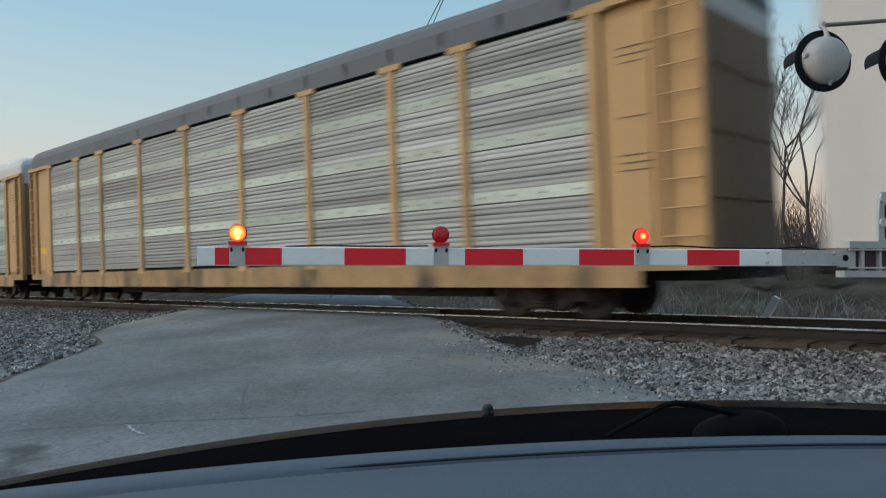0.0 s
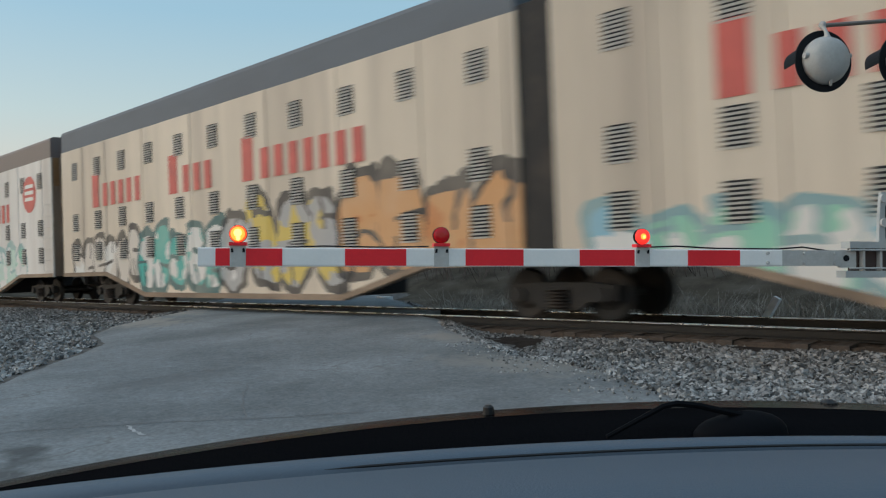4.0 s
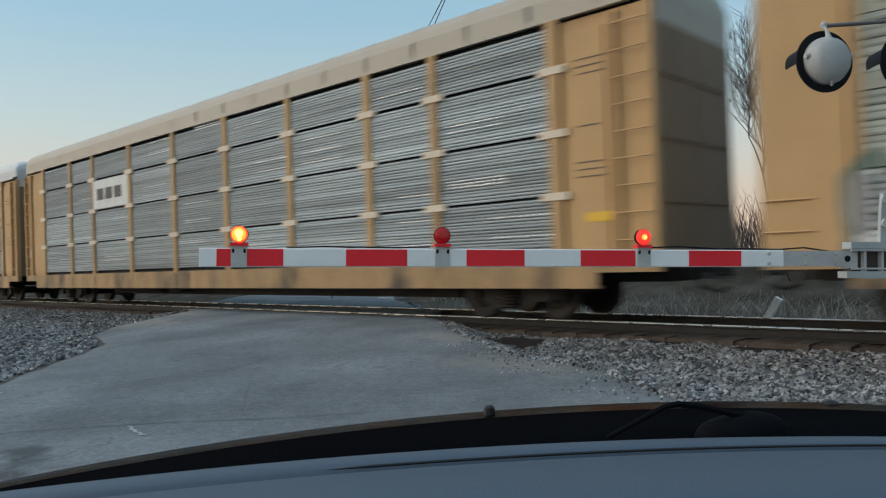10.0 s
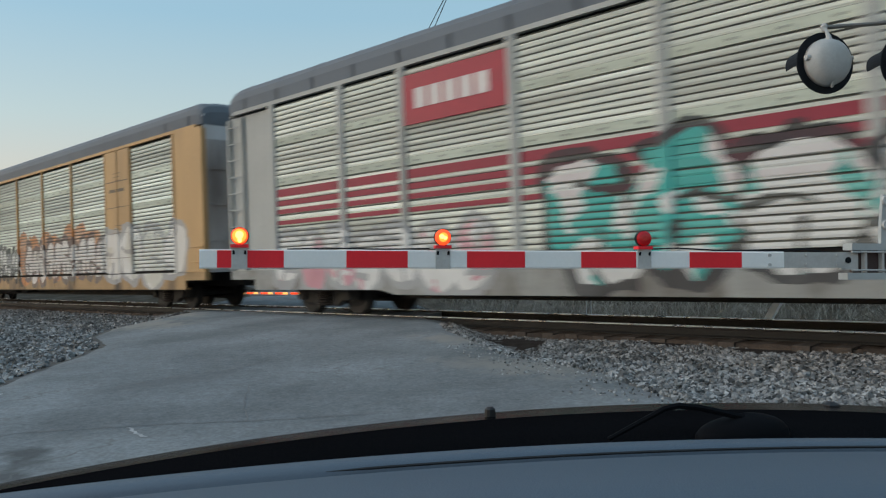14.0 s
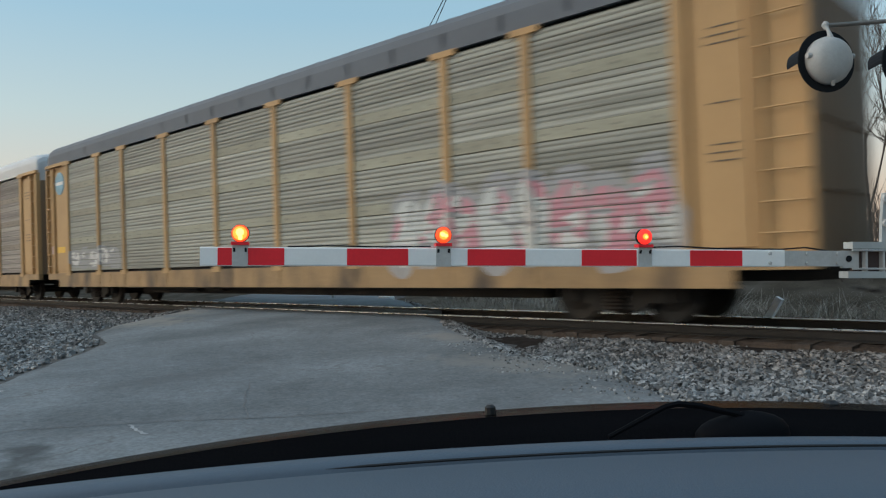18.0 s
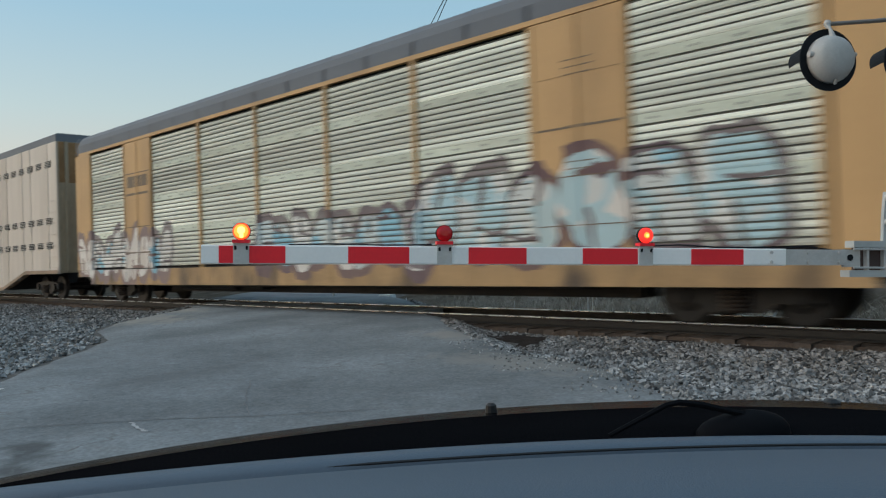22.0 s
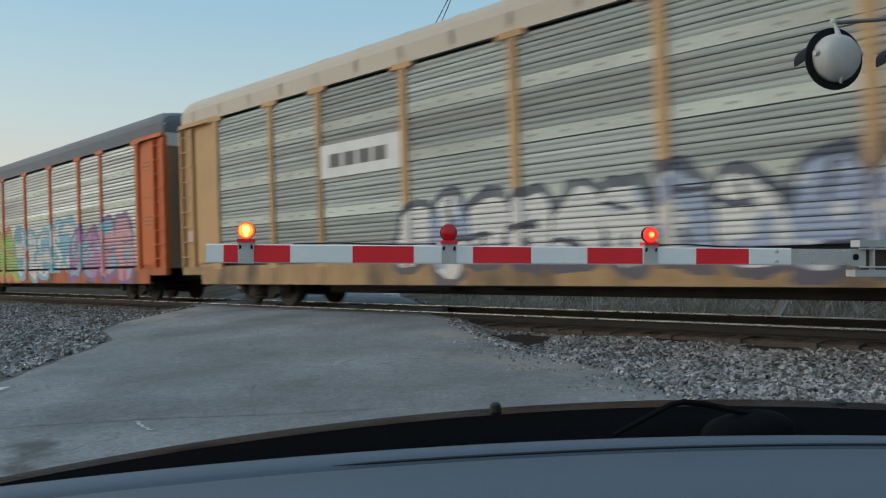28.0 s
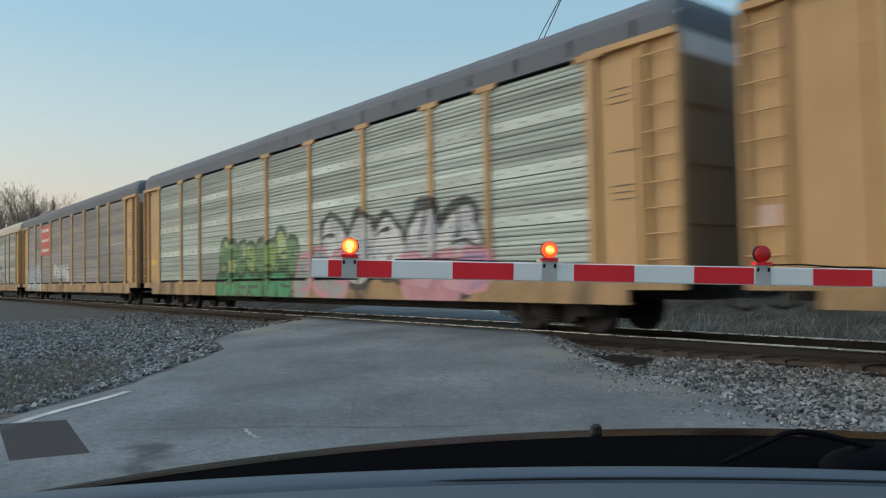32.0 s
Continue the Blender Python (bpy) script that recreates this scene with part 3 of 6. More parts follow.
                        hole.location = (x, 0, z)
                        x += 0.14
    post_w = 0.12 if plates else 0.2
    for i, x in enumerate(POSTS):
        if plates and i in (1, 2, 7, 8):
            continue
        bm = bmesh.new()
        h = post_w / 2
        sweep_pts = [(x - h, 0.06), (x - h, -0.0), (x - h * 0.5, -0.02), (x + h * 0.5, -0.02), (x + h, -0.0), (x + h, 0.06)]
        lo = [bm.verts.new((a, b, SILL1 - 0.01)) for a, b in sweep_pts]
        hi = [bm.verts.new((a, b, EAVE)) for a, b in sweep_pts]
        for j in range(6):
            bm.faces.new((lo[j], lo[(j + 1) % 6], hi[(j + 1) % 6], hi[j]))
        bm.faces.new(lo), bm.faces.new(hi)
        if caps and not plates:
            box(bm, x - 0.32, x + 0.32, -0.025, 0.05, EAVE - 0.1, EAVE + 0.015)
            box(bm, x - 0.19, x + 0.19, -0.022, 0.04, SILL1 - 0.08, SILL1 + 0.06)
        part("post", bm, body, car)
        for z in (2.06, 3.12, 4.19) if style == "tier" and roof is cream_roof else ():
            bm = bmesh.new()
            box(bm, x - 0.27, x + 0.27, -0.03, 0.045, z - 0.04, z + 0.09)
            part("panel_clip", bm, once("clip_paint", lambda: shade("pale_clip_paint", (0.68, 0.57, 0.44), 0.6)), car)
    bm = bmesh.new()
    box(bm, LEFT + 0.3, RIGHT - 0.3, 0.0, 0.1, EAVE - 0.0, EAVE + 0.09)
    part("top_rail", bm, body if plates or paint == "silver" else roof, car)
    # added dark sheet behind the siding, painted as the unlit hollow
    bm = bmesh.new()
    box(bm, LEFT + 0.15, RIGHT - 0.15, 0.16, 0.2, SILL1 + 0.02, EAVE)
    part("inner_shade_sheet", bm, inside_dark, car)
    bm = bmesh.new()
    sweep(bm, [(3.05, 1.05), (3.05, EAVE), (3.1, EAVE), (3.1, 0.55)], LEFT + 0.1, RIGHT - 0.1, True)
    part("far_side", bm, metal, car)
    # roof with cross seams, ends rounded down
    prof = roof_profile(EAVE + 0.06, 5.86)
    roof_bm = bmesh.new()
    sweep(roof_bm, prof, LEFT + 0.5, RIGHT - 0.5)
    for i in range(19):
        x = 0.2 + i * 1.43
        bm = bmesh.new()
        a = [bm.verts.new((x - 0.03, y, z + 0.012)) for y, z in prof]
        b = [bm.verts.new((x + 0.03, y, z + 0.012)) for y, z in prof]
        for j in range(len(prof) - 1):
            bm.faces.new((a[j], a[j + 1], b[j + 1], b[j]))
        part("roof_seam", bm, roof, car)
    part("roof", roof_bm, roof, car)
    for s in (-1, 1):
        xe = RIGHT - 0.5 if s > 0 else LEFT + 0.5
        bm = bmesh.new()
        rings = []
        for dx, q in ((0.0, 0.0), (0.25, 0.06), (0.42, 0.2), (0.48, 0.45)):
            rings.append([bm.verts.new((xe + s * dx, 1.55 + (y - 1.55) * (1 - q * 0.12), EAVE + 0.06 + (z - EAVE - 0.06) * (1 - q))) for y, z in prof])
        for r, t in zip(rings, rings[1:]):
            for j in range(len(prof) - 1):
                bm.faces.new((r[j], r[j + 1], t[j + 1], t[j]))
        bm.faces.new(rings[-1])
        part("roof_end", bm, roof if roof in (grey_roof, cream_roof) else white_roof, car)
        # end doors, upper sheet, corner sheets and ladder
        xo = RIGHT - 0.06 if s > 0 else LEFT + 0.06
        for y0, y1 in ((0.12, 1.54), (1.56, 2.98)):
            bm = bmesh.new()
            box(bm, min(xo, xo + s * 0.04), max(xo, xo + s * 0.04), y0, y1, 1.0, 4.72)
            door = part("end_door", bm, end_grey if plates else end_brown, car, "grimy end door")
            for z in (1.9, 2.9, 3.9):
                bm = bmesh.new()
                box(bm, min(xo + s * 0.038, xo + s * 0.075), max(xo + s * 0.038, xo + s * 0.075), y0 + 0.15, y1 - 0.15, z - 0.03, z + 0.03)
                part("door_rib", bm, end_grey if plates else end_brown, door)
        bm = bmesh.new()
        box(bm, min(xo, xo + s * 0.03), max(xo, xo + s * 0.03), 0.1, 3.0, 4.722, EAVE + 0.35)
        part("end_header", bm, roof if roof in (white_roof, cream_roof) else white_roof, car)
        xa, xb = (POSTS[-1] + 0.1, RIGHT) if s > 0 else (LEFT, POSTS[0] - 0.1)
        inner = xa if s > 0 else xb
        lad0, lad1 = (RIGHT - 0.72, RIGHT) if s > 0 else (LEFT, LEFT + 0.72)
        bm = bmesh.new()
        box(bm, xa, xb, 0.1, 0.15, SILL1 - 0.002, EAVE - 0.05)
        m0, m1 = (xa + 0.12, lad0 - 0.12) if s > 0 else (lad1 + 0.12, xb - 0.12)
        box(bm, m0, m1, 0.05, 0.1, SILL1 + 0.1, EAVE - 0.25)
        part("corner_sheet", bm, body, car)
        if plates:
            bm = bmesh.new()
            box(bm, xa, xb, 0.0, 0.1, SILL1 + 0.01, EAVE)
            part("corner_plate", bm, body, car)
        for x, z in () if plates else ((lad0, EAVE - 0.1), (lad1 - 0.08, EAVE - 0.1), (inner - 0.04, EAVE)):
            bm = bmesh.new()
            box(bm, x, x + 0.08, -0.005, 0.1, SILL1, z)
            part("corner_post", bm, body, car)
        for i in range(2 if plates else 9):
            bm = bmesh.new()
            z = 1.3 + i * 0.43
            tube(bm, [(lad0 + 0.05, -0.02, z), (lad1 - 0.05, -0.02, z)], 0.016, 5)
            part("ladder_rung", bm, body, car)
        if caps and not plates:
            bm = bmesh.new()
            xs = (POSTS[-1] - 0.1, RIGHT - 0.02) if s > 0 else (LEFT + 0.02, POSTS[0] + 0.1)
            box(bm, xs[0], xs[1], -0.03, 0.1, EAVE - 0.06, EAVE + 0.05)
            part("end_beam", bm, body, car)
    # small writing as plain bars, reflective plates
    rows = []
    for x0 in ((25.35,) if not plates else (20.9,)):
        for z in (4.3, 4.18, 4.06, 3.2, 2.6, 2.48, 2.36):
            rows.append((x0 + rnd.uniform(0, 0.1), x0 + 0.45 + rnd.uniform(0, 0.15), z, z + 0.022))
    bars("stencil", rows, 0.045 if not plates else 0.0, ink, car)
    bars("stencil", [(x, x + 0.5 + rnd.uniform(0, 0.4), z, z + 0.04) for x in (6.6, 12.6, 16.0, 21.3) for z in (0.86, 0.75)], 0.026, ink, car)
    if sill_tags:
        bm = bmesh.new()
        box(bm, 3.3, 5.8, 0.016, 0.028, 0.64, 0.92)
        plate = part("number_plate", bm, white_ink if paint == "orange" or seed % 2 else ink, car, "stencilled number panel")
        bars("number_bar", [(x, x + 0.2, 0.7, 0.86) for x in (3.45, 3.71, 3.97, 4.55, 4.81, 5.07, 5.33)], 0.014, ink if paint == "orange" or seed % 2 else white_ink, plate)
    bars("reflector", [(x, x + 0.6, 0.64, 0.82) for x in (2.2, 8.2, 13.9, 19.6)] + [(24.2, 25.0, 0.84, 0.97)], 0.026, plate_yellow, car, "yellow reflective strip")
    if not plates and paint == "yellow":
        bars("placard", [(0.25, 0.95, 1.78, 2.0)] if seed % 3 else [(25.5, 26.0, 1.62, 1.78)], 0.046, plate_yellow, car, "yellow warning placard")
        bars("decal", [(LEFT + 0.2, LEFT + 0.55, 1.75, 2.05)], 0.09, once("pink_decal", lambda: shade("faded_pink_decal", (0.6, 0.42, 0.36), 0.6)), car, "faded pink decal")
    if not plates:
        bars("hinge", [(POSTS[-1] + 0.2, POSTS[-1] + 0.32, z, z + 0.12) for z in (1.5, 2.8, 4.1)] + [(POSTS[0] - 0.32, POSTS[0] - 0.2, z, z + 0.12) for z in (1.5, 2.8, 4.1)], 0.046, body, car)
    for x0, x1, z0, z1 in marks:
        bars("badge_bar", [(x0, x1, z0, z1)], -0.001 if plates else 0.05, ink, car, "dark painted badge bar")
    if badge:
        bm = bmesh.new()
        tube(bm, [(badge[0], 0.03, badge[1]), (badge[0], 0.05, badge[1])], 0.42, 28)
        em = part("badge", bm, shade("pale_blue_badge", (0.2, 0.36, 0.45), 0.6, vary=0.25, scale=6), car, "round pale blue badge")
        bars("badge_bar", [(badge[0] - 0.33, badge[0] + 0.33, badge[1] - 0.06, badge[1] + 0.06)], 0.028, white_ink, em)
    if paint == "silver":
        for z0, z1 in ((2.78, 2.96), (2.56, 2.68), (2.36, 2.47), (2.1, 2.2)):
            for a, b in zip(POSTS, POSTS[1:]):
                bm = bmesh.new()
                box(bm, a + 0.11, b - 0.11, 0.03, 0.056, z0, z1)
                part("stripe", bm, once("stripe_red", lambda: spray(shade("dark_red_stripe", (0.28, 0.03, 0.05), 0.6), tags)), car, "dark red stripe")
    if logo:
        x0, x1, z0, z1, lc, bc, n = logo
        sign = bmesh.new()
        box(sign, x0, x1, -0.004, 0.052, z0, z1)
        pl = part("emblem_panel", sign, shade("emblem_paint", lc, 0.55, vary=0.12, scale=3), car, "painted emblem panel with plain bars")
        lines = 3 if z1 - z0 > 1.5 else 1
        w, hz = (x1 - x0) * 0.76 / n, (z1 - z0) / lines
        inkm = shade("emblem_ink", bc, 0.6) if bc else None
        for i in range(n if bc else 0):
            for j in range(lines):
                x, z = x0 + (x1 - x0) * 0.12 + i * w, z0 + j * hz
                cut = 0.3 if lines == 1 else 0.36
                bars("emblem_bar", [(x, x + w * 0.78, z + hz * cut, z + hz * (1 - cut))], -0.008, inkm, pl)
    return car


def vent_mesh(w, h, n, slat):
    bm = bmesh.new()
    for i in range(n):
        z = -h / 2 + (i + 0.5) * h / n
        v = [bm.verts.new(p) for p in ((-w / 2, -0.006, z - h / n * 0.5), (w / 2, -0.006, z - h / n * 0.5), (w / 2, -0.03, z + h / n * slat), (-w / 2, -0.03, z + h / n * slat))]
        bm.faces.new(v)
    slats = len(bm.faces)
    box(bm, -w / 2, w / 2, -0.005, 0.02, -h / 2, h / 2)
    for i, f in enumerate(bm.faces):
        f.material_index = 1 if i < slats else 0
    me = mesh_of(bm, "vent", inside_dark)
    me.materials.append(white_ink)
    return me


def long_unit(place, length, label, first, kind, roof, tags=(), seed=0, letters=False):
    """One half of a two-part carrier with smooth sides that drop low between the trucks."""
    rnd = random.Random(seed)
    car = new("articulated_carrier")
    tagged(car, label, "rail car", "cars of the train")
    TRAIN.append((car, place))
    ez, top = (5.42, 6.22) if kind == "white" else (5.9, 6.22)
    wallc = {"white": (0.66, 0.63, 0.6), "cream": (0.62, 0.53, 0.43), "beige": (0.57, 0.51, 0.45)}["beige" if kind == "beige" else ("cream" if letters == "cream" else "white")]
    wall = shade("carrier_wall_paint", wallc, 0.5, vary=0.1, scale=0.9, fine=12, stretch=(1.6, 1, 0.14), dirt=(0.36, 0.3, 0.25), dirt_amount=0.55, each=0.1, spec=0.2)
    if tags:
        spray(wall, tags)
    a, b = (0.0, length - 0.36) if first else (0.36, length)
    outer = a if first else b
    sgn = 1 if first else -1
    # side wall: stepped underside
    def under(x):
        d = abs(x - outer)
        e = abs(x - (b if first else a))
        lo = 0.25
        if d < 6.4:
            lo = 0.92 if d < 3.6 else 0.92 - (d - 3.6) / 2.8 * 0.67
        if e < 5.0:
            lo = max(lo, 0.92 if e < 2.4 else 0.92 - (e - 2.4) / 2.6 * 0.67)
        return lo
    step = 1.87 if kind == "white" else 0.95
    xs = sorted({a, b, *[outer + sgn * d for d in (3.6, 6.4)], *[(b if first else a) - sgn * d for d in (2.4, 5.0)]})
    cuts = [a + i * step for i in range(1, int((b - a) / step) + 1)]
    xs = sorted(set(xs + [c for c in cuts if a < c < b]))
    for i, (p, q) in enumerate(zip(xs, xs[1:])):
        if q - p < 0.02:
            continue
        bm = bmesh.new()
        off = 0.012 * (i % 2)
        co = [(p + 0.008, under(p + 0.001)), (q - 0.008, under(q - 0.001)), (q - 0.008, ez), (p + 0.008, ez)]
        f = [bm.verts.new((x, off, z)) for x, z in co]
        g = [bm.verts.new((x, 0.08, z)) for x, z in co]
        bm.faces.new(f), bm.faces.new(g[::-1])
        for j in range(4):
            bm.faces.new((f[j], g[j], g[(j + 1) % 4], f[(j + 1) % 4]))
        part("side_panel", bm, wall, car)
    # solid core in the painted interior shade, seen through panel joints
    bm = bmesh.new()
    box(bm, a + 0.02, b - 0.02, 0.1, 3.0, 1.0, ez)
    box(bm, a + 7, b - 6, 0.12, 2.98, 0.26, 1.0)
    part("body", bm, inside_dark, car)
    # bottom chord
    bm = bmesh.new()
    pts = [(x, under(x)) for x in xs]
    ring = [[bm.verts.new(p) for p in ((x, 0.2, z), (x, -0.03, z), (x, -0.03, z + 0.13), (x, 0.02, z + 0.14))] for x, z in pts]
    for p, q in zip(ring, ring[1:]):
        bm.faces.new((p[0], q[0], q[1], p[1])), bm.faces.new((p[1], q[1], q[2], p[2])), bm.faces.new((p[2], q[2], q[3], p[3]))
    part("bottom_chord", bm, once("chord_grime", lambda: shade("chord_grime", (0.3, 0.22, 0.16), 0.7, vary=0.3, scale=1.5, fine=20, stretch=(0.4, 1, 1), dirt=(0.12, 0.09, 0.07), dirt_amount=0.7, spec=0.1)), car, "rusty brown bottom chord")
    bm = bmesh.new()
    sweep(bm, roof_profile(ez, top, square=True), a + 0.03, b - 0.03, True)
    part("roof", bm, roof, car)
    # end wall with ribs at the coupler end, plain bulkhead at the joint
    bm = bmesh.new()
    xo = outer
    box(bm, min(xo, xo + sgn * 0.05), max(xo, xo + sgn * 0.05), 0.06, 3.04, 0.95, ez)
    grime = once("unit_end_" + kind, lambda: shade("unit_end_grime", (0.26, 0.2, 0.15) if kind == "white" else (0.34, 0.28, 0.2), 0.7, vary=0.3, scale=1.1, fine=14, stretch=(1, 1, 0.25), dirt=(0.09, 0.065, 0.045), dirt_amount=0.8, spec=0.1))
    part("end_wall", bm, grime, car, "grimy brown end wall")
    bm = bmesh.new()
    box(bm, min(xo, xo - sgn * 0.02), max(xo, xo - sgn * 0.02), 0.1, 3.0, 4.35, ez - 0.02)
    part("end_header", bm, once("header_rust", lambda: shade("rusty_header_paint", (0.27, 0.16, 0.08), 0.65, vary=0.3, scale=1.3, fine=16, spec=0.1)), car, "rusty brown upper end sheet")
    for y in (0.3, 0.9, 1.5, 2.1, 2.7):
        bm = bmesh.new()
        box(bm, min(xo, xo - sgn * 0.08), max(xo, xo - sgn * 0.08), y, y + 0.12, 1.0, ez)
        part("end_rib", bm, grime, car)
    if first:
        bm = bmesh.new()
        box(bm, length - 0.35, length + 0.35, 0.06, 3.02, 0.9, ez + 0.1)
        part("bellows", bm, black_steel, car, "dark joint between the two halves")
    else:
        for i in range(7):
            bm = bmesh.new()
            z = 1.15 + i * 0.42
            tube(bm, [(b - 0.6, -0.05, z), (b - 0.08, -0.05, z)], 0.014, 5)
            part("grab_iron", bm, wall, car)
    for x in ((2.75,) if first else (0.0, length - 2.75)):
        truck(car, x)
    coupler(car, outer + sgn * 0.1, -sgn)
    # vents
    if kind == "white":
        cols = [1.2 + i * 1.87 for i in range(11)] if first else [length - 1.2 - 1.87 * i for i in range(11)]
        me = once("vent_tall", lambda: vent_mesh(0.46, 0.62, 9, 0.0))
        zs = (4.62, 2.81, 1.75)
    else:
        cols = [0.85 + i * 0.97 for i in range(21)] if first else [length - 0.85 - 0.97 * i for i in range(21)]
        me = once("vent_wide", lambda: vent_mesh(0.55, 0.25, 4, -0.1))
        zs = (5.1, 2.93, 2.0)
    for x in cols:
        if not a + 0.3 < x < b - 0.3:
            continue
        for z in zs:
            v = part("vent", me, None, car, "dark louvred vent")
            v.location = (x, -0.004, z)
    if kind == "beige" and first:
        bars("stencil", [(9.9 + 0.27 * i, 10.1 + 0.27 * i, 2.42, 2.64) for i in range(3)] + [(11.0 + 0.27 * i, 11.2 + 0.27 * i, 2.42, 2.64) for i in range(6)], -0.001, once("grey_ink", lambda: shade("faded_grey_ink", (0.2, 0.18, 0.16), 0.7)), car)
    if letters:
        # large red words on the side as plain upright bars
        base = 0.0 if first else 0.5
        for x, word in ((2.7, 6), (8.1, 4), (12.0, 8)):
            x += base
            bm = bmesh.new()
            for i in range(word):
                hgt, wid = (1.12, 0.78) if i == 0 else (0.76, 0.54)
                box(bm, x, x + 0.62 * wid, -0.012, 0.0, 3.24, 3.24 + hgt)
                x += wid + 0.05
            part("lettering", bm, red_ink, car, "large red painted lettering bars")
        bars("stencil", [] if first else [(8.2 + base + 0.3 * i, 8.4 + base + 0.3 * i, 2.22, 2.46) for i in (0, 1, 2, 4, 5, 6, 7, 8)], -0.002, once("grey_ink", lambda: shade("faded_grey_ink", (0.2, 0.18, 0.16), 0.7)), car)
        if not first:
            bm = bmesh.new()
            tube(bm, [(length - 2.3, -0.012, 4.2), (length - 2.3, 0.0, 4.2)], 0.72, 24)
            em = part("emblem", bm, red_ink, car, "round red emblem")
            bars("emblem_bar", [(length - 2.75, length - 1.85, z, z + 0.14) for z in (3.95, 4.2, 4.45)], -0.014, white_ink, em)
            if letters == "cream":
                bars("emblem_band", [(length - 2.95, length - 1.65, 3.36, 3.5)], -0.012, plate_yellow, car, "yellow band under the emblem")
                bars("lettering", [(length - 2.8 + 0.38 * i, length - 2.54 + 0.38 * i, 2.75, 3.2) for i in range(3)], -0.012, once("faded_red", lambda: shade("faded_red_lettering", (0.55, 0.3, 0.24), 0.7)), car, "faded red lettering bars")
    return car


K, W = BLACK_P, WHITE_P
carrier(-31.4 - 28.5, "yellow car carrier with weathered galvanised panels", roof=white_roof, seed=1)
carrier(-31.4, "yellow car carrier with ribbed galvanised panels and grey roof", seed=2)
long_unit(-3.05, 21.3, "white articulated car carrier with brown roof, red lettering and teal graffiti", True, "white", brown_roof, letters=True, seed=3,
          tags=[(3.6, 7.0, 0.9, 2.1, 0.8, (0.45, 0.45, 0.43), [W, (0.55, 0.6, 0.55)]), (7.0, 12.6, 0.3, 2.4, 1.1, (0.02, 0.12, 0.16), [TEAL, (0.05, 0.46, 0.43), (0.03, 0.36, 0.38)]),
                (11.6, 20.6, 0.9, 1.9, 2.2, SKYB, [SKYB, (0.14, 0.4, 0.58)]), (12.2, 20.5, 1.25, 2.65, 1.0, (0.04, 0.16, 0.34), [SUNY, (0.68, 0.52, 0.1), SUNY]), (13.0, 20.8, 0.2, 1.2, 1.2, BLUE, [W, SKYB, W])])
long_unit(18.25, 21.9, "white articulated car carrier half with red lettering, emblem and faded graffiti", False, "white", brown_roof, letters=True, seed=4,
          tags=[(2.8, 9.0, 0.5, 2.7, 0.9, (0.08, 0.08, 0.11), [W, (0.5, 0.48, 0.5), (0.6, 0.58, 0.6)]), (7.5, 12.0, 0.3, 1.6, 1.1, (0.5, 0.4, 0.42), [PINK, W, PINK]), (10.8, 19, 0.3, 2.4, 1.2, (0.25, 0.42, 0.42), [MINT, W, (0.45, 0.62, 0.55), MINT])])
long_unit(41.2, 21.2, "cream articulated car carrier with red lettering and teal and orange graffiti", True, "white", grey_roof, letters="cream", seed=5,
          tags=[(0.9, 6.2, 0.7, 2.3, 0.9, K, [W, (0.6, 0.55, 0.5)]), (6.0, 11.0, 0.3, 2.4, 1.1, (0.03, 0.12, 0.13), [TEAL, W, TEAL]),
                (10.8, 16.0, 0.4, 2.8, 1.2, K, [W, GREY_P, SUNY]), (15.8, 21, 0.5, 2.9, 1.4, K, [ORNG, (0.6, 0.3, 0.12)])])
long_unit(62.4, 21.5, "cream articulated car carrier half with red lettering and emblem", False, "white", grey_roof, letters="cream", seed=6,
          tags=[(1.0, 18, 0.3, 1.9, 1.0, (0.2, 0.35, 0.38), [MINT, W, SKYB])])
carrier(85.6, logo=(17.45, 20.1, 3.7, 3.86, (0.5, 0.1, 0.06), None, 1), label="yellow car carrier with bright ribbed panels and purple and green graffiti", style="louver", plates=True, seed=7,
        tags=[(8.6, 18.4, 0.4, 2.35, 0.62, (0.14, 0.11, 0.16), [W, W, (0.26, 0.1, 0.14), W, (0.12, 0.26, 0.17), W, (0.24, 0.16, 0.28), W]), (17.8, 21.0, 0.5, 1.7, 0.9, (0.3, 0.3, 0.3), [GREY_P, (0.25, 0.3, 0.28)])])
carrier(114.3, "yellow car carrier with white roof and four-tier perforated panels", style="tier", sheet=(0.365, 0.405, 0.39), roof=white_roof, caps=False, seed=8, skirt=0.15,
        tags=[(9.0, 16.0, 0.9, 2.3, 0.8, (0.3, 0.22, 0.25), [GREY_P, PINK, W, (0.3, 0.29, 0.3)]), (15.5, 19.0, 0.9, 2.0, 1.3, GREY_P, [W, GREY_P]), (5.0, 17.0, 0.4, 1.2, 0.8, (0.3, 0.25, 0.2), [(0.42, 0.3, 0.17), GREY_P, (0.5, 0.35, 0.2), (0.45, 0.42, 0.38)])])
carrier(142.8, "yellow car carrier with cream roof, four-tier panels and white emblem panel", style="tier", sheet=(0.4, 0.45, 0.43), roof=cream_roof, caps=False, seed=9,
        logo=(6.05, 8.7, 3.2, 4.15, (0.62, 0.63, 0.62), (0.06, 0.06, 0.06), 3))
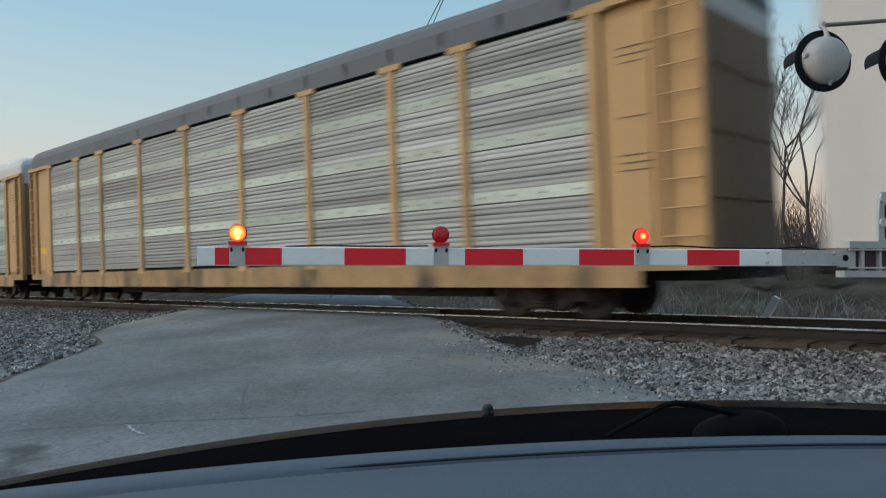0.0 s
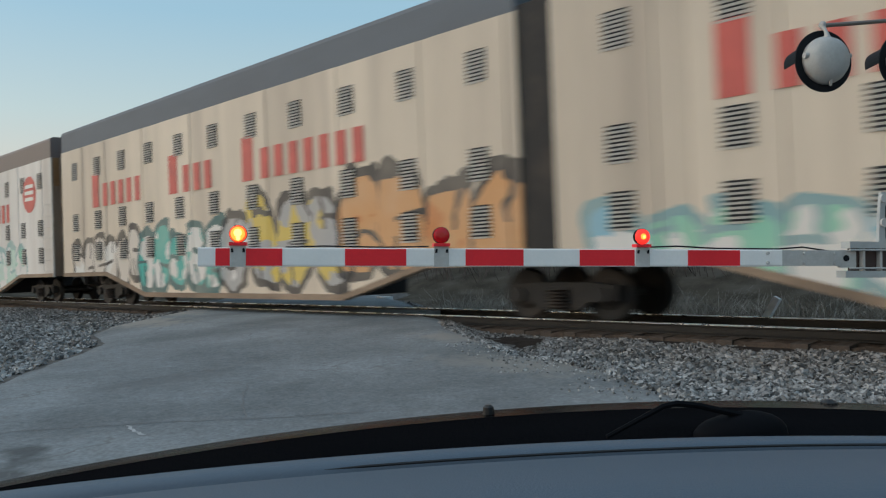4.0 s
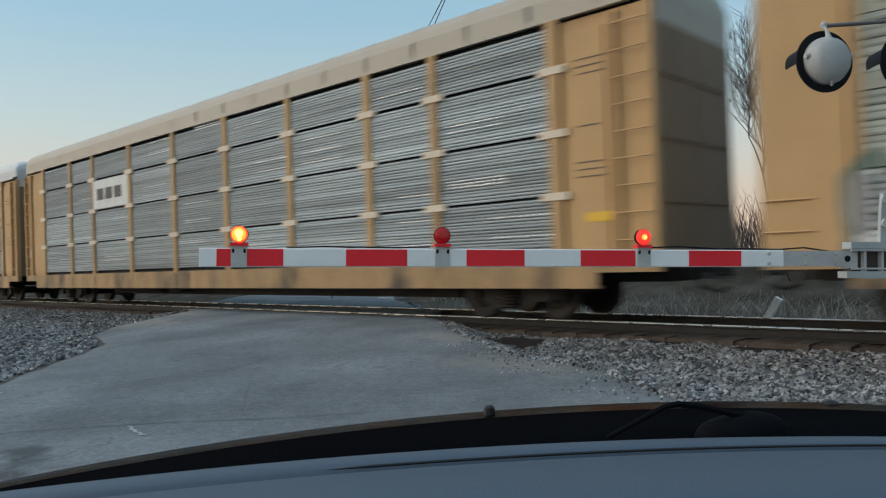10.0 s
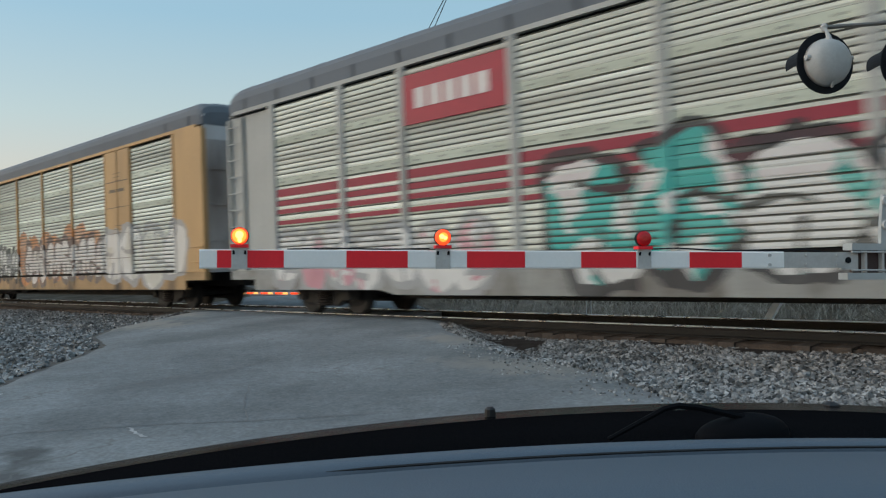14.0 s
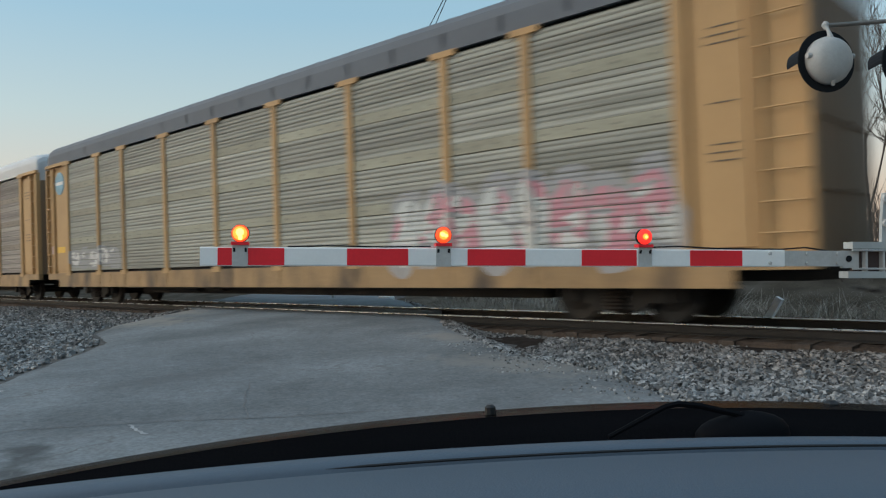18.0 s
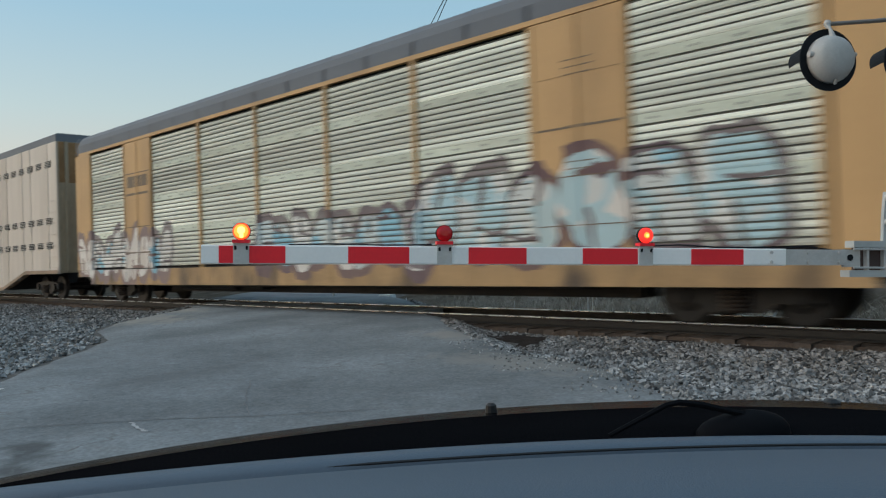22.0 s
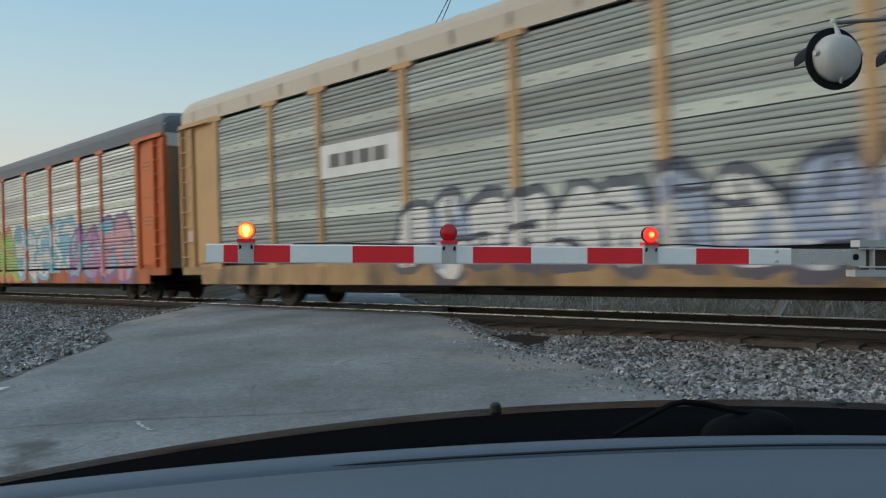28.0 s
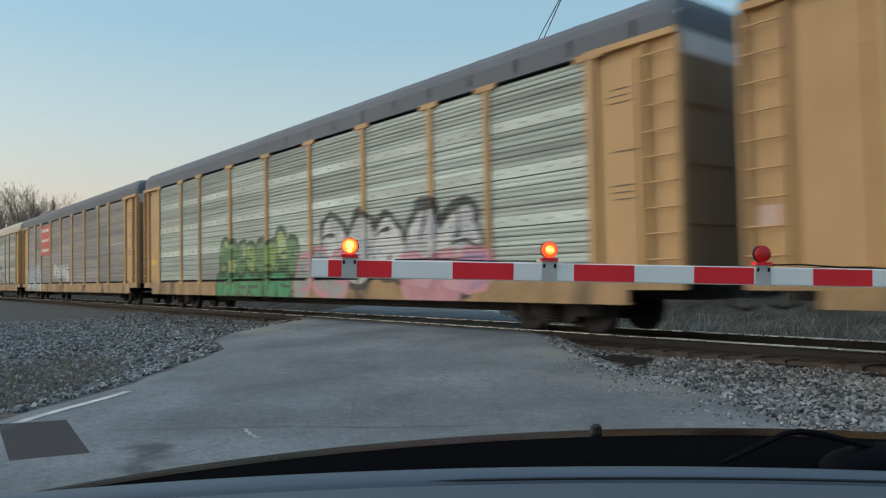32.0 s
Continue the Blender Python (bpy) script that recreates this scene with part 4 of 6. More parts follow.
carrier(171.0, "yellow car carrier with dull panels and pink, green and black graffiti", plates=True, sheet=DULL, seed=10,
        tags=[(1.2, 5.2, 0.8, 2.2, 0.8, (0.15, 0.2, 0.17), [MINT, W, GREY_P]), (8.6, 18.3, 0.5, 2.6, 0.9, (0.06, 0.05, 0.06), [PINK, (0.58, 0.42, 0.43), (0.6, 0.5, 0.5)]), (5.2, 8.0, 0.6, 2.1, 0.6, K, [GREY_P, MINT, W]),
              (18.3, 22.4, 0.6, 2.3, 0.9, GREY_P, [LIME, W, GREY_P, LIME])], logo=(17.5, 20.1, 3.62, 3.85, (0.55, 0.12, 0.05), None, 1))
carrier(199.5, marks=[(4.7, 5.75, 4.15, 4.22), (4.7, 5.75, 3.8, 3.87), (4.85, 5.6, 3.93, 4.08), (20.6, 21.7, 3.7, 3.8)], label="yellow car carrier with bright panels and teal, black and white graffiti", style="louver", plates=True, seed=11,
        tags=[(4.3, 9.0, 0.45, 2.2, 0.8, (0.02, 0.08, 0.08), [TEAL, MINT, TEAL]), (0.4, 1.3, 1.2, 2.6, 0.6, K, [YELLOW, YELLOW]), (8.0, 12.2, 0.8, 2.3, 0.55, K, [GREY_P, W, (0.4, 0.4, 0.38)]),
              (11.8, 19.6, 0.9, 2.75, 1.2, ORNG, [ORNG, (0.55, 0.3, 0.18)]), (12.4, 20.0, 0.7, 2.45, 0.75, (0.14, 0.12, 0.12), [W, W, W, GREY_P]), (20.0, 25.6, 0.6, 2.7, 1.3, GREY_P, [W, (0.6, 0.6, 0.55)])])
carrier(228.1, "silver car carrier with red stripes and large white graffiti letters", paint="silver", style="louver", caps=False, seed=12, skirt=0.1,
        tags=[(1.4, 8.2, 0.5, 1.95, 1.0, GREY_P, [W, W, PINK]), (9.5, 22.5, 0.5, 2.8, 1.6, K, [W, W, TEAL, W]), (20.8, 24.0, 1.3, 2.7, 1.5, GREY_P, [ORNG, W])],
        logo=(6.05, 8.7, 3.85, 4.85, (0.36, 0.03, 0.05), (0.66, 0.6, 0.58), 5))
carrier(256.5, "yellow car carrier with rusty brown panels and pale blue graffiti", sheet=BROWN, roof=white_roof, seed=13,
        tags=[(1.4, 10.3, 0.8, 2.3, 0.9, (0.5, 0.5, 0.5), [SKYB, W, (0.12, 0.2, 0.25)]), (16.5, 20.5, 0.9, 1.5, 0.7, GREY_P, [W, PINK])])
carrier(285.0, "yellow car carrier with dull panels, round blue badge and white graffiti", badge=(0.62, 4.35), sheet=(0.33, 0.33, 0.28), seed=14,
        tags=[(18.6, 24.9, 0.9, 2.6, 0.8, GREY_P, [W, PINK, (0.6, 0.62, 0.6), W]), (1.5, 5.5, 1.2, 1.9, 0.8, GREY_P, [W, GREY_P])])
long_unit(313.1, 21.1, "beige articulated car carrier with rows of small vents and black graffiti", True, "beige", grey_roof, seed=15,
          tags=[(12.8, 15.8, 0.4, 2.1, 1.6, K, [K, (0.07, 0.08, 0.08)]), (15.6, 20.4, 0.5, 2.3, 2.0, K, [(0.1, 0.11, 0.11), (0.22, 0.24, 0.24)])])
long_unit(334.2, 21.2, "beige articulated car carrier half with rows of small vents", False, "beige", grey_roof, seed=16,
          tags=[(2.0, 4.6, 0.7, 2.1, 1.2, (0.35, 0.33, 0.3), [W, (0.5, 0.55, 0.5)]), (5.8, 7.8, 0.4, 2.35, 1.2, K, [(0.06, 0.07, 0.07), (0.12, 0.13, 0.13)]), (9.0, 13.0, 0.7, 1.8, 0.7, GREY_P, [(0.5, 0.46, 0.4), GREY_P])])
carrier(357.1, marks=[(4.3, 4.75, 3.6, 3.95), (4.8, 5.2, 3.6, 3.95), (5.25, 5.65, 3.6, 3.95), (4.2, 5.7, 3.35, 3.42)], label="yellow car carrier with bright ribbed panels and pale blue graffiti letters", style="louver", plates=True, seed=17,
        tags=[(0.3, 7.0, 0.6, 2.3, 0.7, (0.2, 0.15, 0.16), [SKYB, W, (0.6, 0.58, 0.56), W]), (11.5, 17.7, 0.8, 2.3, 0.8, (0.12, 0.08, 0.1), [SKYB, (0.5, 0.58, 0.6), W]), (17.2, 24.4, 0.9, 2.8, 1.15, (0.1, 0.06, 0.08), [(0.3, 0.52, 0.62), (0.56, 0.58, 0.57), (0.38, 0.56, 0.62), W])])
carrier(385.6, "yellow car carrier with white roof, four-tier panels and pink graffiti", style="tier", sheet=(0.36, 0.36, 0.33), roof=white_roof, caps=False, seed=18,
        tags=[(0.8, 9.0, 1.0, 2.3, 0.8, (0.45, 0.25, 0.33), [PINK, W, (0.6, 0.4, 0.43), MINT, PINK]), (0.8, 9.2, 0.4, 1.1, 1.6, (0.5, 0.12, 0.25), [(0.6, 0.15, 0.28), PINK, (0.65, 0.2, 0.33)]), (10.5, 15.0, 1.1, 2.3, 1.4, GREY_P, [W, W]),
              (14.5, 19.0, 1.0, 2.3, 1.0, GREY_P, [PURPLE, (0.35, 0.3, 0.5), W]), (20, 24.8, 0.6, 2.2, 1.1, K, [W, GREY_P])], logo=(5.97, 8.72, 3.18, 4.2, YELLOW, (0.07, 0.05, 0.03), 2))
carrier(414.1, "yellow car carrier with rusty brown panels and pale green graffiti", sheet=BROWN, roof=white_roof, seed=19, caps=False,
        tags=[(1.5, 25.0, 0.7, 2.1, 1.0, (0.06, 0.07, 0.06), [MINT, GREY_P, (0.4, 0.5, 0.42), (0.1, 0.12, 0.1), W])], logo=(6.5, 8.3, 3.2, 3.95, (0.24, 0.2, 0.17), (0.66, 0.4, 0.06), 3))
carrier(442.6, "orange car carrier with bright ribbed panels and large coloured graffiti", paint="orange", style="louver", seed=20,
        tags=[(1.4, 6.0, 0.6, 2.35, 1.5, W, [K, (0.05, 0.05, 0.06), K, (0.12, 0.12, 0.12)]), (8.2, 14.0, 0.5, 2.7, 1.2, ORNG, [ORNG, LIME, (0.25, 0.5, 0.1), SUNY]),
              (13.2, 19.8, 0.5, 3.0, 1.3, SKYB, [SKYB, W, ORNG, SKYB]), (19.2, 24.5, 0.5, 2.8, 1.2, PURPLE, [(0.45, 0.2, 0.4), SKYB, PINK])])
carrier(471.1, "yellow car carrier with galvanised panels, cream roof and small blue graffiti", roof=cream_roof, sheet=(0.42, 0.44, 0.43), seed=21,
        tags=[(8.5, 18.2, 0.6, 2.35, 1.0, (0.06, 0.07, 0.11), [W, W, (0.3, 0.36, 0.5), W])], logo=(6.05, 8.7, 2.95, 3.7, (0.62, 0.63, 0.62), (0.1, 0.1, 0.1), 4))
carrier(499.6, "yellow car carrier with brownish panels, red emblem panel and white graffiti", sheet=(0.31, 0.3, 0.265), seed=22,
        tags=[(1.3, 6.0, 0.5, 2.35, 0.8, (0.35, 0.37, 0.38), [(0.4, 0.52, 0.57), (0.5, 0.55, 0.56), (0.33, 0.5, 0.56)]), (9.5, 13.6, 1.1, 2.3, 0.8, (0.3, 0.3, 0.28), [W, W])], logo=(5.98, 8.72, 2.9, 4.85, (0.5, 0.06, 0.05), (0.66, 0.6, 0.58), 6))
carrier(528.1, "yellow car carrier with galvanised panels and green, grey and pink graffiti", seed=23,
        tags=[(7.6, 14.2, 0.4, 1.5, 0.9, (0.02, 0.1, 0.05), [GREEN, (0.02, 0.3, 0.13), GREEN]), (7.9, 13.7, 1.2, 2.5, 0.7, (0.05, 0.1, 0.04), [(0.3, 0.42, 0.12), (0.12, 0.25, 0.1), (0.42, 0.5, 0.2)]),
              (15.2, 21.8, 0.6, 2.8, 1.3, K, [W, (0.5, 0.5, 0.52), W]), (13.6, 16.5, 0.5, 1.9, 1.0, PINK, [(0.5, 0.3, 0.45), GREY_P]), (19.0, 22.2, 0.5, 1.7, 1.2, PINK, [(0.45, 0.25, 0.4), PINK])])
carrier(556.6, "yellow car carrier with tan panels and white door smears", seed=24, sheet=DULL)


def motions():
    """The train passes at an even pace, gaining a little towards the end; the two inner gate lamps flash in turn."""
    for car, place in TRAIN:
        walk(car, [(t, pose(place - gone, SIDE, 0)) for t, gone in RUN])
    spin = math.degrees(17.55 / 0.46)
    for w in WHEELS:
        car = w.parent.parent
        place = next(p for c, p in TRAIN if c == car) + w.parent.location.x + w.location.x
        t0 = min(31.0, max(0.0, (place - 2.0) / 17.55))
        t1 = min(32.0, t0 + 1.6)
        at = w.location.copy()
        rows = [] if t0 == 0 else [(0.0, 0.0)]
        k = frame(t0)
        rows += [((f - 1) / FPS, (f - k) * spin / FPS) for f in range(k, frame(t1) + 1)]
        if t1 < 31.95:
            rows.append((32.0, rows[-1][1]))
        walk(w, [(t, pose(*at, 0, -a, 0)) for t, a in rows])
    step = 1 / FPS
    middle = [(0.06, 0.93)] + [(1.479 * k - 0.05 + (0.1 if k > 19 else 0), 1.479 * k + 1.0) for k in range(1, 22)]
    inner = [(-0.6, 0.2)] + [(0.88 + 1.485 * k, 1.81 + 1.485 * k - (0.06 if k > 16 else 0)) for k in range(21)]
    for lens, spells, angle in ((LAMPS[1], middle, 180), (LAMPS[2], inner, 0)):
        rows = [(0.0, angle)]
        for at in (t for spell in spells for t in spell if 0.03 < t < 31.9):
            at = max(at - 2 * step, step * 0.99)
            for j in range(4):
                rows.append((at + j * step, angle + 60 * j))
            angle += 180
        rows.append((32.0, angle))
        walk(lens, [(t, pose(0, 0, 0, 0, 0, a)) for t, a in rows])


# ---- ground ----
TRACK = SIDE + 1.55
ROAD = Vector((-0.79, 0.613, 0)).normalized()      # way of the road
CROSS = Vector((0.613, 0.79, 0)).normalized()      # across it, to the right


def smooth(a, b, x):
    t = min(1, max(0, (x - a) / (b - a)))
    return t * t * (3 - 2 * t)


def road_edges(along):
    """Offsets of the two edges of the asphalt across the road, which widens at the crossing."""
    left = float(np.interp(along, (8.5, 10.5, 15.4, 17.4, 18.9, 19.8, 22.5), (-4.5, -4.22, -4.2, -4.95, -5.0, -4.6, -3.8))) + 0.1 * noise.noise((along * 0.9, 3.0, 0)) + 0.05 * noise.noise((along * 3.1, 3.0, 0))
    right = float(np.interp(along, (6.8, 8.3, 9.0, 9.6, 10.2, 11.2, 13.2, 15.0), (3.27, 3.1, 2.93, 2.58, 2.4, 2.36, 2.15, 2.35))) + 0.06 * noise.noise((along * 1.3, 9.0, 0)) + 0.05 * noise.noise((along * 4.3, 9.0, 0))
    return left, right


def road_z(x, y):
    return -0.28 + 0.175 * smooth(5.0, 10.6, y) if y < TRACK else -0.105 - 0.25 * smooth(14.5, 22, y)


def ground_z(x, y):
    d = abs(y - TRACK)
    z = -0.34 - 0.2 * smooth(1.5, 3.8, d)
    if y > TRACK:
        z -= 0.25 * smooth(3, 6, d)
    z -= 0.06 * smooth(6, 12, d)
    if y > 20:
        z += 1.7 * smooth(21, 30, y) + 0.25 * noise.noise((x * 0.15, y * 0.15, 8))
    z += 0.03 * noise.noise((x * 0.6, y * 0.6, 0)) + 0.015 * noise.noise((x * 3, y * 3, 5))
    a, c = Vector((x, y, 0)).dot(ROAD), Vector((x, y, 0)).dot(CROSS)
    if -30 < a < 60:
        l, r = road_edges(a)
        k = 1 - smooth(0.0, 1.6 if c < 0 else 0.8, max(l - c, c - r, 0))
        z = z * (1 - k) + (road_z(x, y) - 0.05) * k
        if l + 0.3 < c < r - 0.3:
            z = min(z, road_z(x, y) - 0.08)
    return z


def sheet(name, xs, ys, zf, mat, smooth_it=True):
    bm = bmesh.new()
    grid = [[bm.verts.new((x, y, zf(x, y))) for y in ys] for x in xs]
    for a, b in zip(grid, grid[1:]):
        for j in range(len(ys) - 1):
            bm.faces.new((a[j], b[j], b[j + 1], a[j + 1]))
    return part(name, bm, mat, smooth=smooth_it)


def steps(*spans):
    out = []
    for a, b, s in spans:
        k = a
        while k < b - 1e-6:
            out.append(round(k, 4))
            k += s
    return out + [spans[-1][1]]


gx = steps((-3000, -400, 650), (-400, -60, 34), (-60, -26, 2.0), (-26, 6, 0.4), (6, 40, 3.4), (40, 400, 60), (400, 3000, 650))
gy = steps((-3000, -300, 675), (-300, -20, 40), (-20, -2, 2.0), (-2, 16, 0.4), (16, 40, 2.0), (40, 400, 60), (400, 3000, 650))
tagged(sheet("ground", gx, gy, ground_z, gravel_ground), "grey gravel and dirt ground", "ground", kind="structure")

bm = bmesh.new()
rows = []
for i in range(161):
    a = -22 + i * 0.375
    l, r = road_edges(a)
    line = []
    for j in range(25):
        c = l + (r - l) * j / 24
        # slide the end of the asphalt so that it stops at the near rail
        p = ROAD * a + CROSS * c
        z = road_z(p.x, p.y) + 0.012 * noise.noise((p.x * 0.5, p.y * 0.5, 2)) - (0.05 if j in (0, 24) else 0)
        line.append((p.x, p.y, z))
    rows.append(line)
verts = [[bm.verts.new(p) for p in line] for line in rows]
for i in range(160):
    for j in range(24):
        q = (verts[i][j], verts[i + 1][j], verts[i + 1][j + 1], verts[i][j + 1])
        cy = sum(v.co.y for v in q) / 4
        if 11.25 < cy < 13.1:
            continue
        bm.faces.new(q)
bmesh.ops.delete(bm, geom=[v for v in bm.verts if not v.link_faces], context="VERTS")
tagged(part("road", bm, asphalt, smooth=True), "worn grey asphalt road rising to a level crossing", "road", kind="structure")

# crossing panels between and beside the rails
crossing = new("crossing")
tagged(crossing, "worn grey panels between and beside the rails", "level crossing", kind="structure")
for y0, y1 in ((11.05, 11.36), (11.56, 12.72), (12.92, 13.35)):
    for i in range(8):
        x = -21.0 + i * 1.2 - (y0 - 11) * 1.1
        bm = bmesh.new()
        box(bm, x, x + 1.19, y0, y1, -0.35, RAIL_Z - 0.03 - random.uniform(0, 0.012))
        part("panel", bm, asphalt, crossing)


# ---- track ----
def rail(y):
    bm = bmesh.new()
    prof = [(-0.075, -0.17), (-0.075, -0.155), (-0.012, -0.135), (-0.012, -0.045), (-0.037, -0.035), (-0.037, -0.006), (-0.03, 0.0), (0.03, 0.0), (0.037, -0.006), (0.037, -0.035), (0.012, -0.045), (0.012, -0.135), (0.075, -0.155), (0.075, -0.17)]
    sweep(bm, [(y + a, z + RAIL_Z) for a, z in prof], -600, 400, True)
    ob = part("rail", bm, rail_steel)
    tagged(ob, "rusty steel rail with a polished head", "rail", "rails of the track", "structure")
    bm = bmesh.new()
    sweep(bm, [(y + a, z + RAIL_Z) for a, z in ((-0.0385, -0.014), (-0.0385, -0.006), (-0.03, 0.0015), (0.03, 0.0015))], -600, 400)
    part("running_surface", bm, polished, ob, "polished steel running surface")


rail(TRACK - 0.7525), rail(TRACK + 0.7525)


def tie(x):
    def make():
        bm = bmesh.new()
        box(bm, -0.115, 0.115, -1.3, 1.3, -0.36, -0.165)
        return mesh_of(bm, "tie", tie_wood)
    ob = part("tie", once("tie", make), None)
    ob.location, ob.rotation_euler = (x, TRACK + random.uniform(-0.06, 0.06), RAIL_Z + random.uniform(-0.012, 0.008)), (0, 0, random.uniform(-0.02, 0.02))
    tagged(ob, "dark weathered timber railway tie", "railway tie", "ties under the rails")


for i in range(60):
    tie(-30 + i * 0.53 + random.uniform(-0.03, 0.03))


def stones(name, count, xr, yr, size, keep, seed, level=None):
    """Broken ballast stones lying on the ground, one mesh."""
    rnd = np.random.default_rng(seed)
    base = np.array([(1, 1, 1), (-1, -1, 1), (-1, 1, -1), (1, -1, -1), (0, 0, 1.25), (1.2, 0, 0), (-1.2, 0, 0), (0, 1.2, 0), (0, -1.2, 0)]) * 0.62
    hull = bmesh.new()
    vs = [hull.verts.new(p) for p in base]
    bmesh.ops.convex_hull(hull, input=vs)
    hull.verts.index_update()
    tris = [[v.index for v in f.verts] for f in hull.faces]
    hull.free()
    V, F = [], []
    made = 0
    while made < count:
        x, y = rnd.uniform(*xr), rnd.uniform(*yr)
        if not keep(x, y):
            continue
        s = size * rnd.uniform(0.55, 1.35)
        a = rnd.normal(size=(3, 3))
        q, _ = np.linalg.qr(a)
        p = (base * rnd.uniform(0.7, 1.25, (9, 1))) @ q * s * np.array((1, 1, 0.8))
        p += (x, y, (level or ground_z)(x, y) + s * 0.22)
        off = 9 * made
        V += p.tolist()
        F += [[off + i for i in t] for t in tris]
        made += 1
    me = bpy.data.meshes.new(name)
    me.from_pydata(V, [], F)
    me.materials.append(stone_mat)
    return tagged(new(name, me), "grey broken ballast stones beside the track", "gravel", kind="stuff")


def off_road(x, y, gap=0.1):
    p = Vector((x, y, 0))
    a, c = p.dot(ROAD), p.dot(CROSS)
    l, r = road_edges(a)
    return c < l - gap or c > r + gap


HOLLOWS = ((-7.9, 10.1, 0.55, 0.5), (-3.9, 10.7, 0.4, 0.2), (-5.4, 10.75, 0.3, 0.16))     # washed-out dirt: place and half sizes


def bare(x, y):
    return any(((x - a) / p) ** 2 + ((y - b) / q) ** 2 < 1 + 0.5 * noise.noise((x * 4, y * 4, 3)) for a, b, p, q in HOLLOWS)


near_ballast = stones("ballast", 21000, (-12, 1.0), (6.2, 11.02), 0.041, lambda x, y: off_road(x, y, -0.05) and not bare(x, y), 1)
stones("ballast", 19000, (-36, -8.5), (1.5, 11.0), 0.045, lambda x, y: off_road(x, y), 2)
stones("ballast", 8000, (-24, 2), (13.4, 15.4), 0.055, lambda x, y: off_road(x, y), 3)

# the nearest stones, one by one
for i in range(300):
    def make():
        bm = bmesh.new()
        vs = [bm.verts.new(Vector((random.gauss(0, 1), random.gauss(0, 1), random.gauss(0, 0.8))).normalized() * random.uniform(0.8, 1.15)) for _ in range(12)]
        hull = bmesh.ops.convex_hull(bm, input=vs)
        bmesh.ops.delete(bm, geom=[g for g in hull["geom_interior"] if isinstance(g, bmesh.types.BMVert)], context="VERTS")
        return mesh_of(bm, "stone", stone_mat)
    x, y = random.uniform(-5.5, -0.6), random.uniform(6.6, 9.5)
    if not off_road(x, y, 0.0):
        continue
    ob = part("stone", once(("stone", i % 12), make), None, near_ballast)
    r = random.uniform(0.03, 0.055)
    ob.location, ob.rotation_euler, ob.scale = (x, y, ground_z(x, y) + r * 0.6), (random.uniform(0, 6), random.uniform(0, 6), random.uniform(0, 6)), (r, r, r * 0.8)

# ---- crossing gate ----
ARM0 = Vector((-4.445, 2.455, 1.17))               # tip
ARMD = Vector((0.603, 0.797, -0.037)).normalized()
gate = new("crossing_gate")
gate.matrix_world = Matrix.Translation(ARM0) @ Matrix((ARMD, Vector((-0.797, 0.603, 0)), ARMD.cross(Vector((-0.797, 0.603, 0))))).transposed().to_4x4()
tagged(gate, "lowered red and white railway crossing gate arm with red lamps", "crossing gate")
# along x of the arm, y towards the track, z up
ARM_H = 0.062
bm = bmesh.new()
sweep(bm, [(-0.02, -ARM_H), (-0.026, -ARM_H + 0.008), (-0.026, ARM_H - 0.008), (-0.02, ARM_H), (0.02, ARM_H), (0.026, ARM_H - 0.01), (0.026, -ARM_H + 0.01), (0.02, -ARM_H)], 0, 4.12, True)
part("arm", bm, gate_white, gate, "white aluminium gate arm")
for x0, x1 in ((0.11, 0.53), (0.936, 1.343), (1.749, 2.156), (2.562, 2.968), (3.375, 3.781)):
    bm = bmesh.new()
    box(bm, x0, x1, -0.0285, -0.024, -ARM_H + 0.006, ARM_H - 0.006)
    part("red_stripe", bm, gate_red, gate, "red reflective sheeting")
bm = bmesh.new()
box(bm, 4.05, 4.62, -0.022, 0.022, -ARM_H + 0.004, ARM_H - 0.004)
part("arm_sleeve", bm, galv, gate, "bare metal sleeve")
for x in (4.0, 4.3, 4.55):
    for z in (-0.035, 0.035):
        bm = bmesh.new()
        tube(bm, [(x, -0.026, z), (x, -0.04, z)], 0.012, 6)
        part("bolt", bm, galv, gate)
LAMPS = []
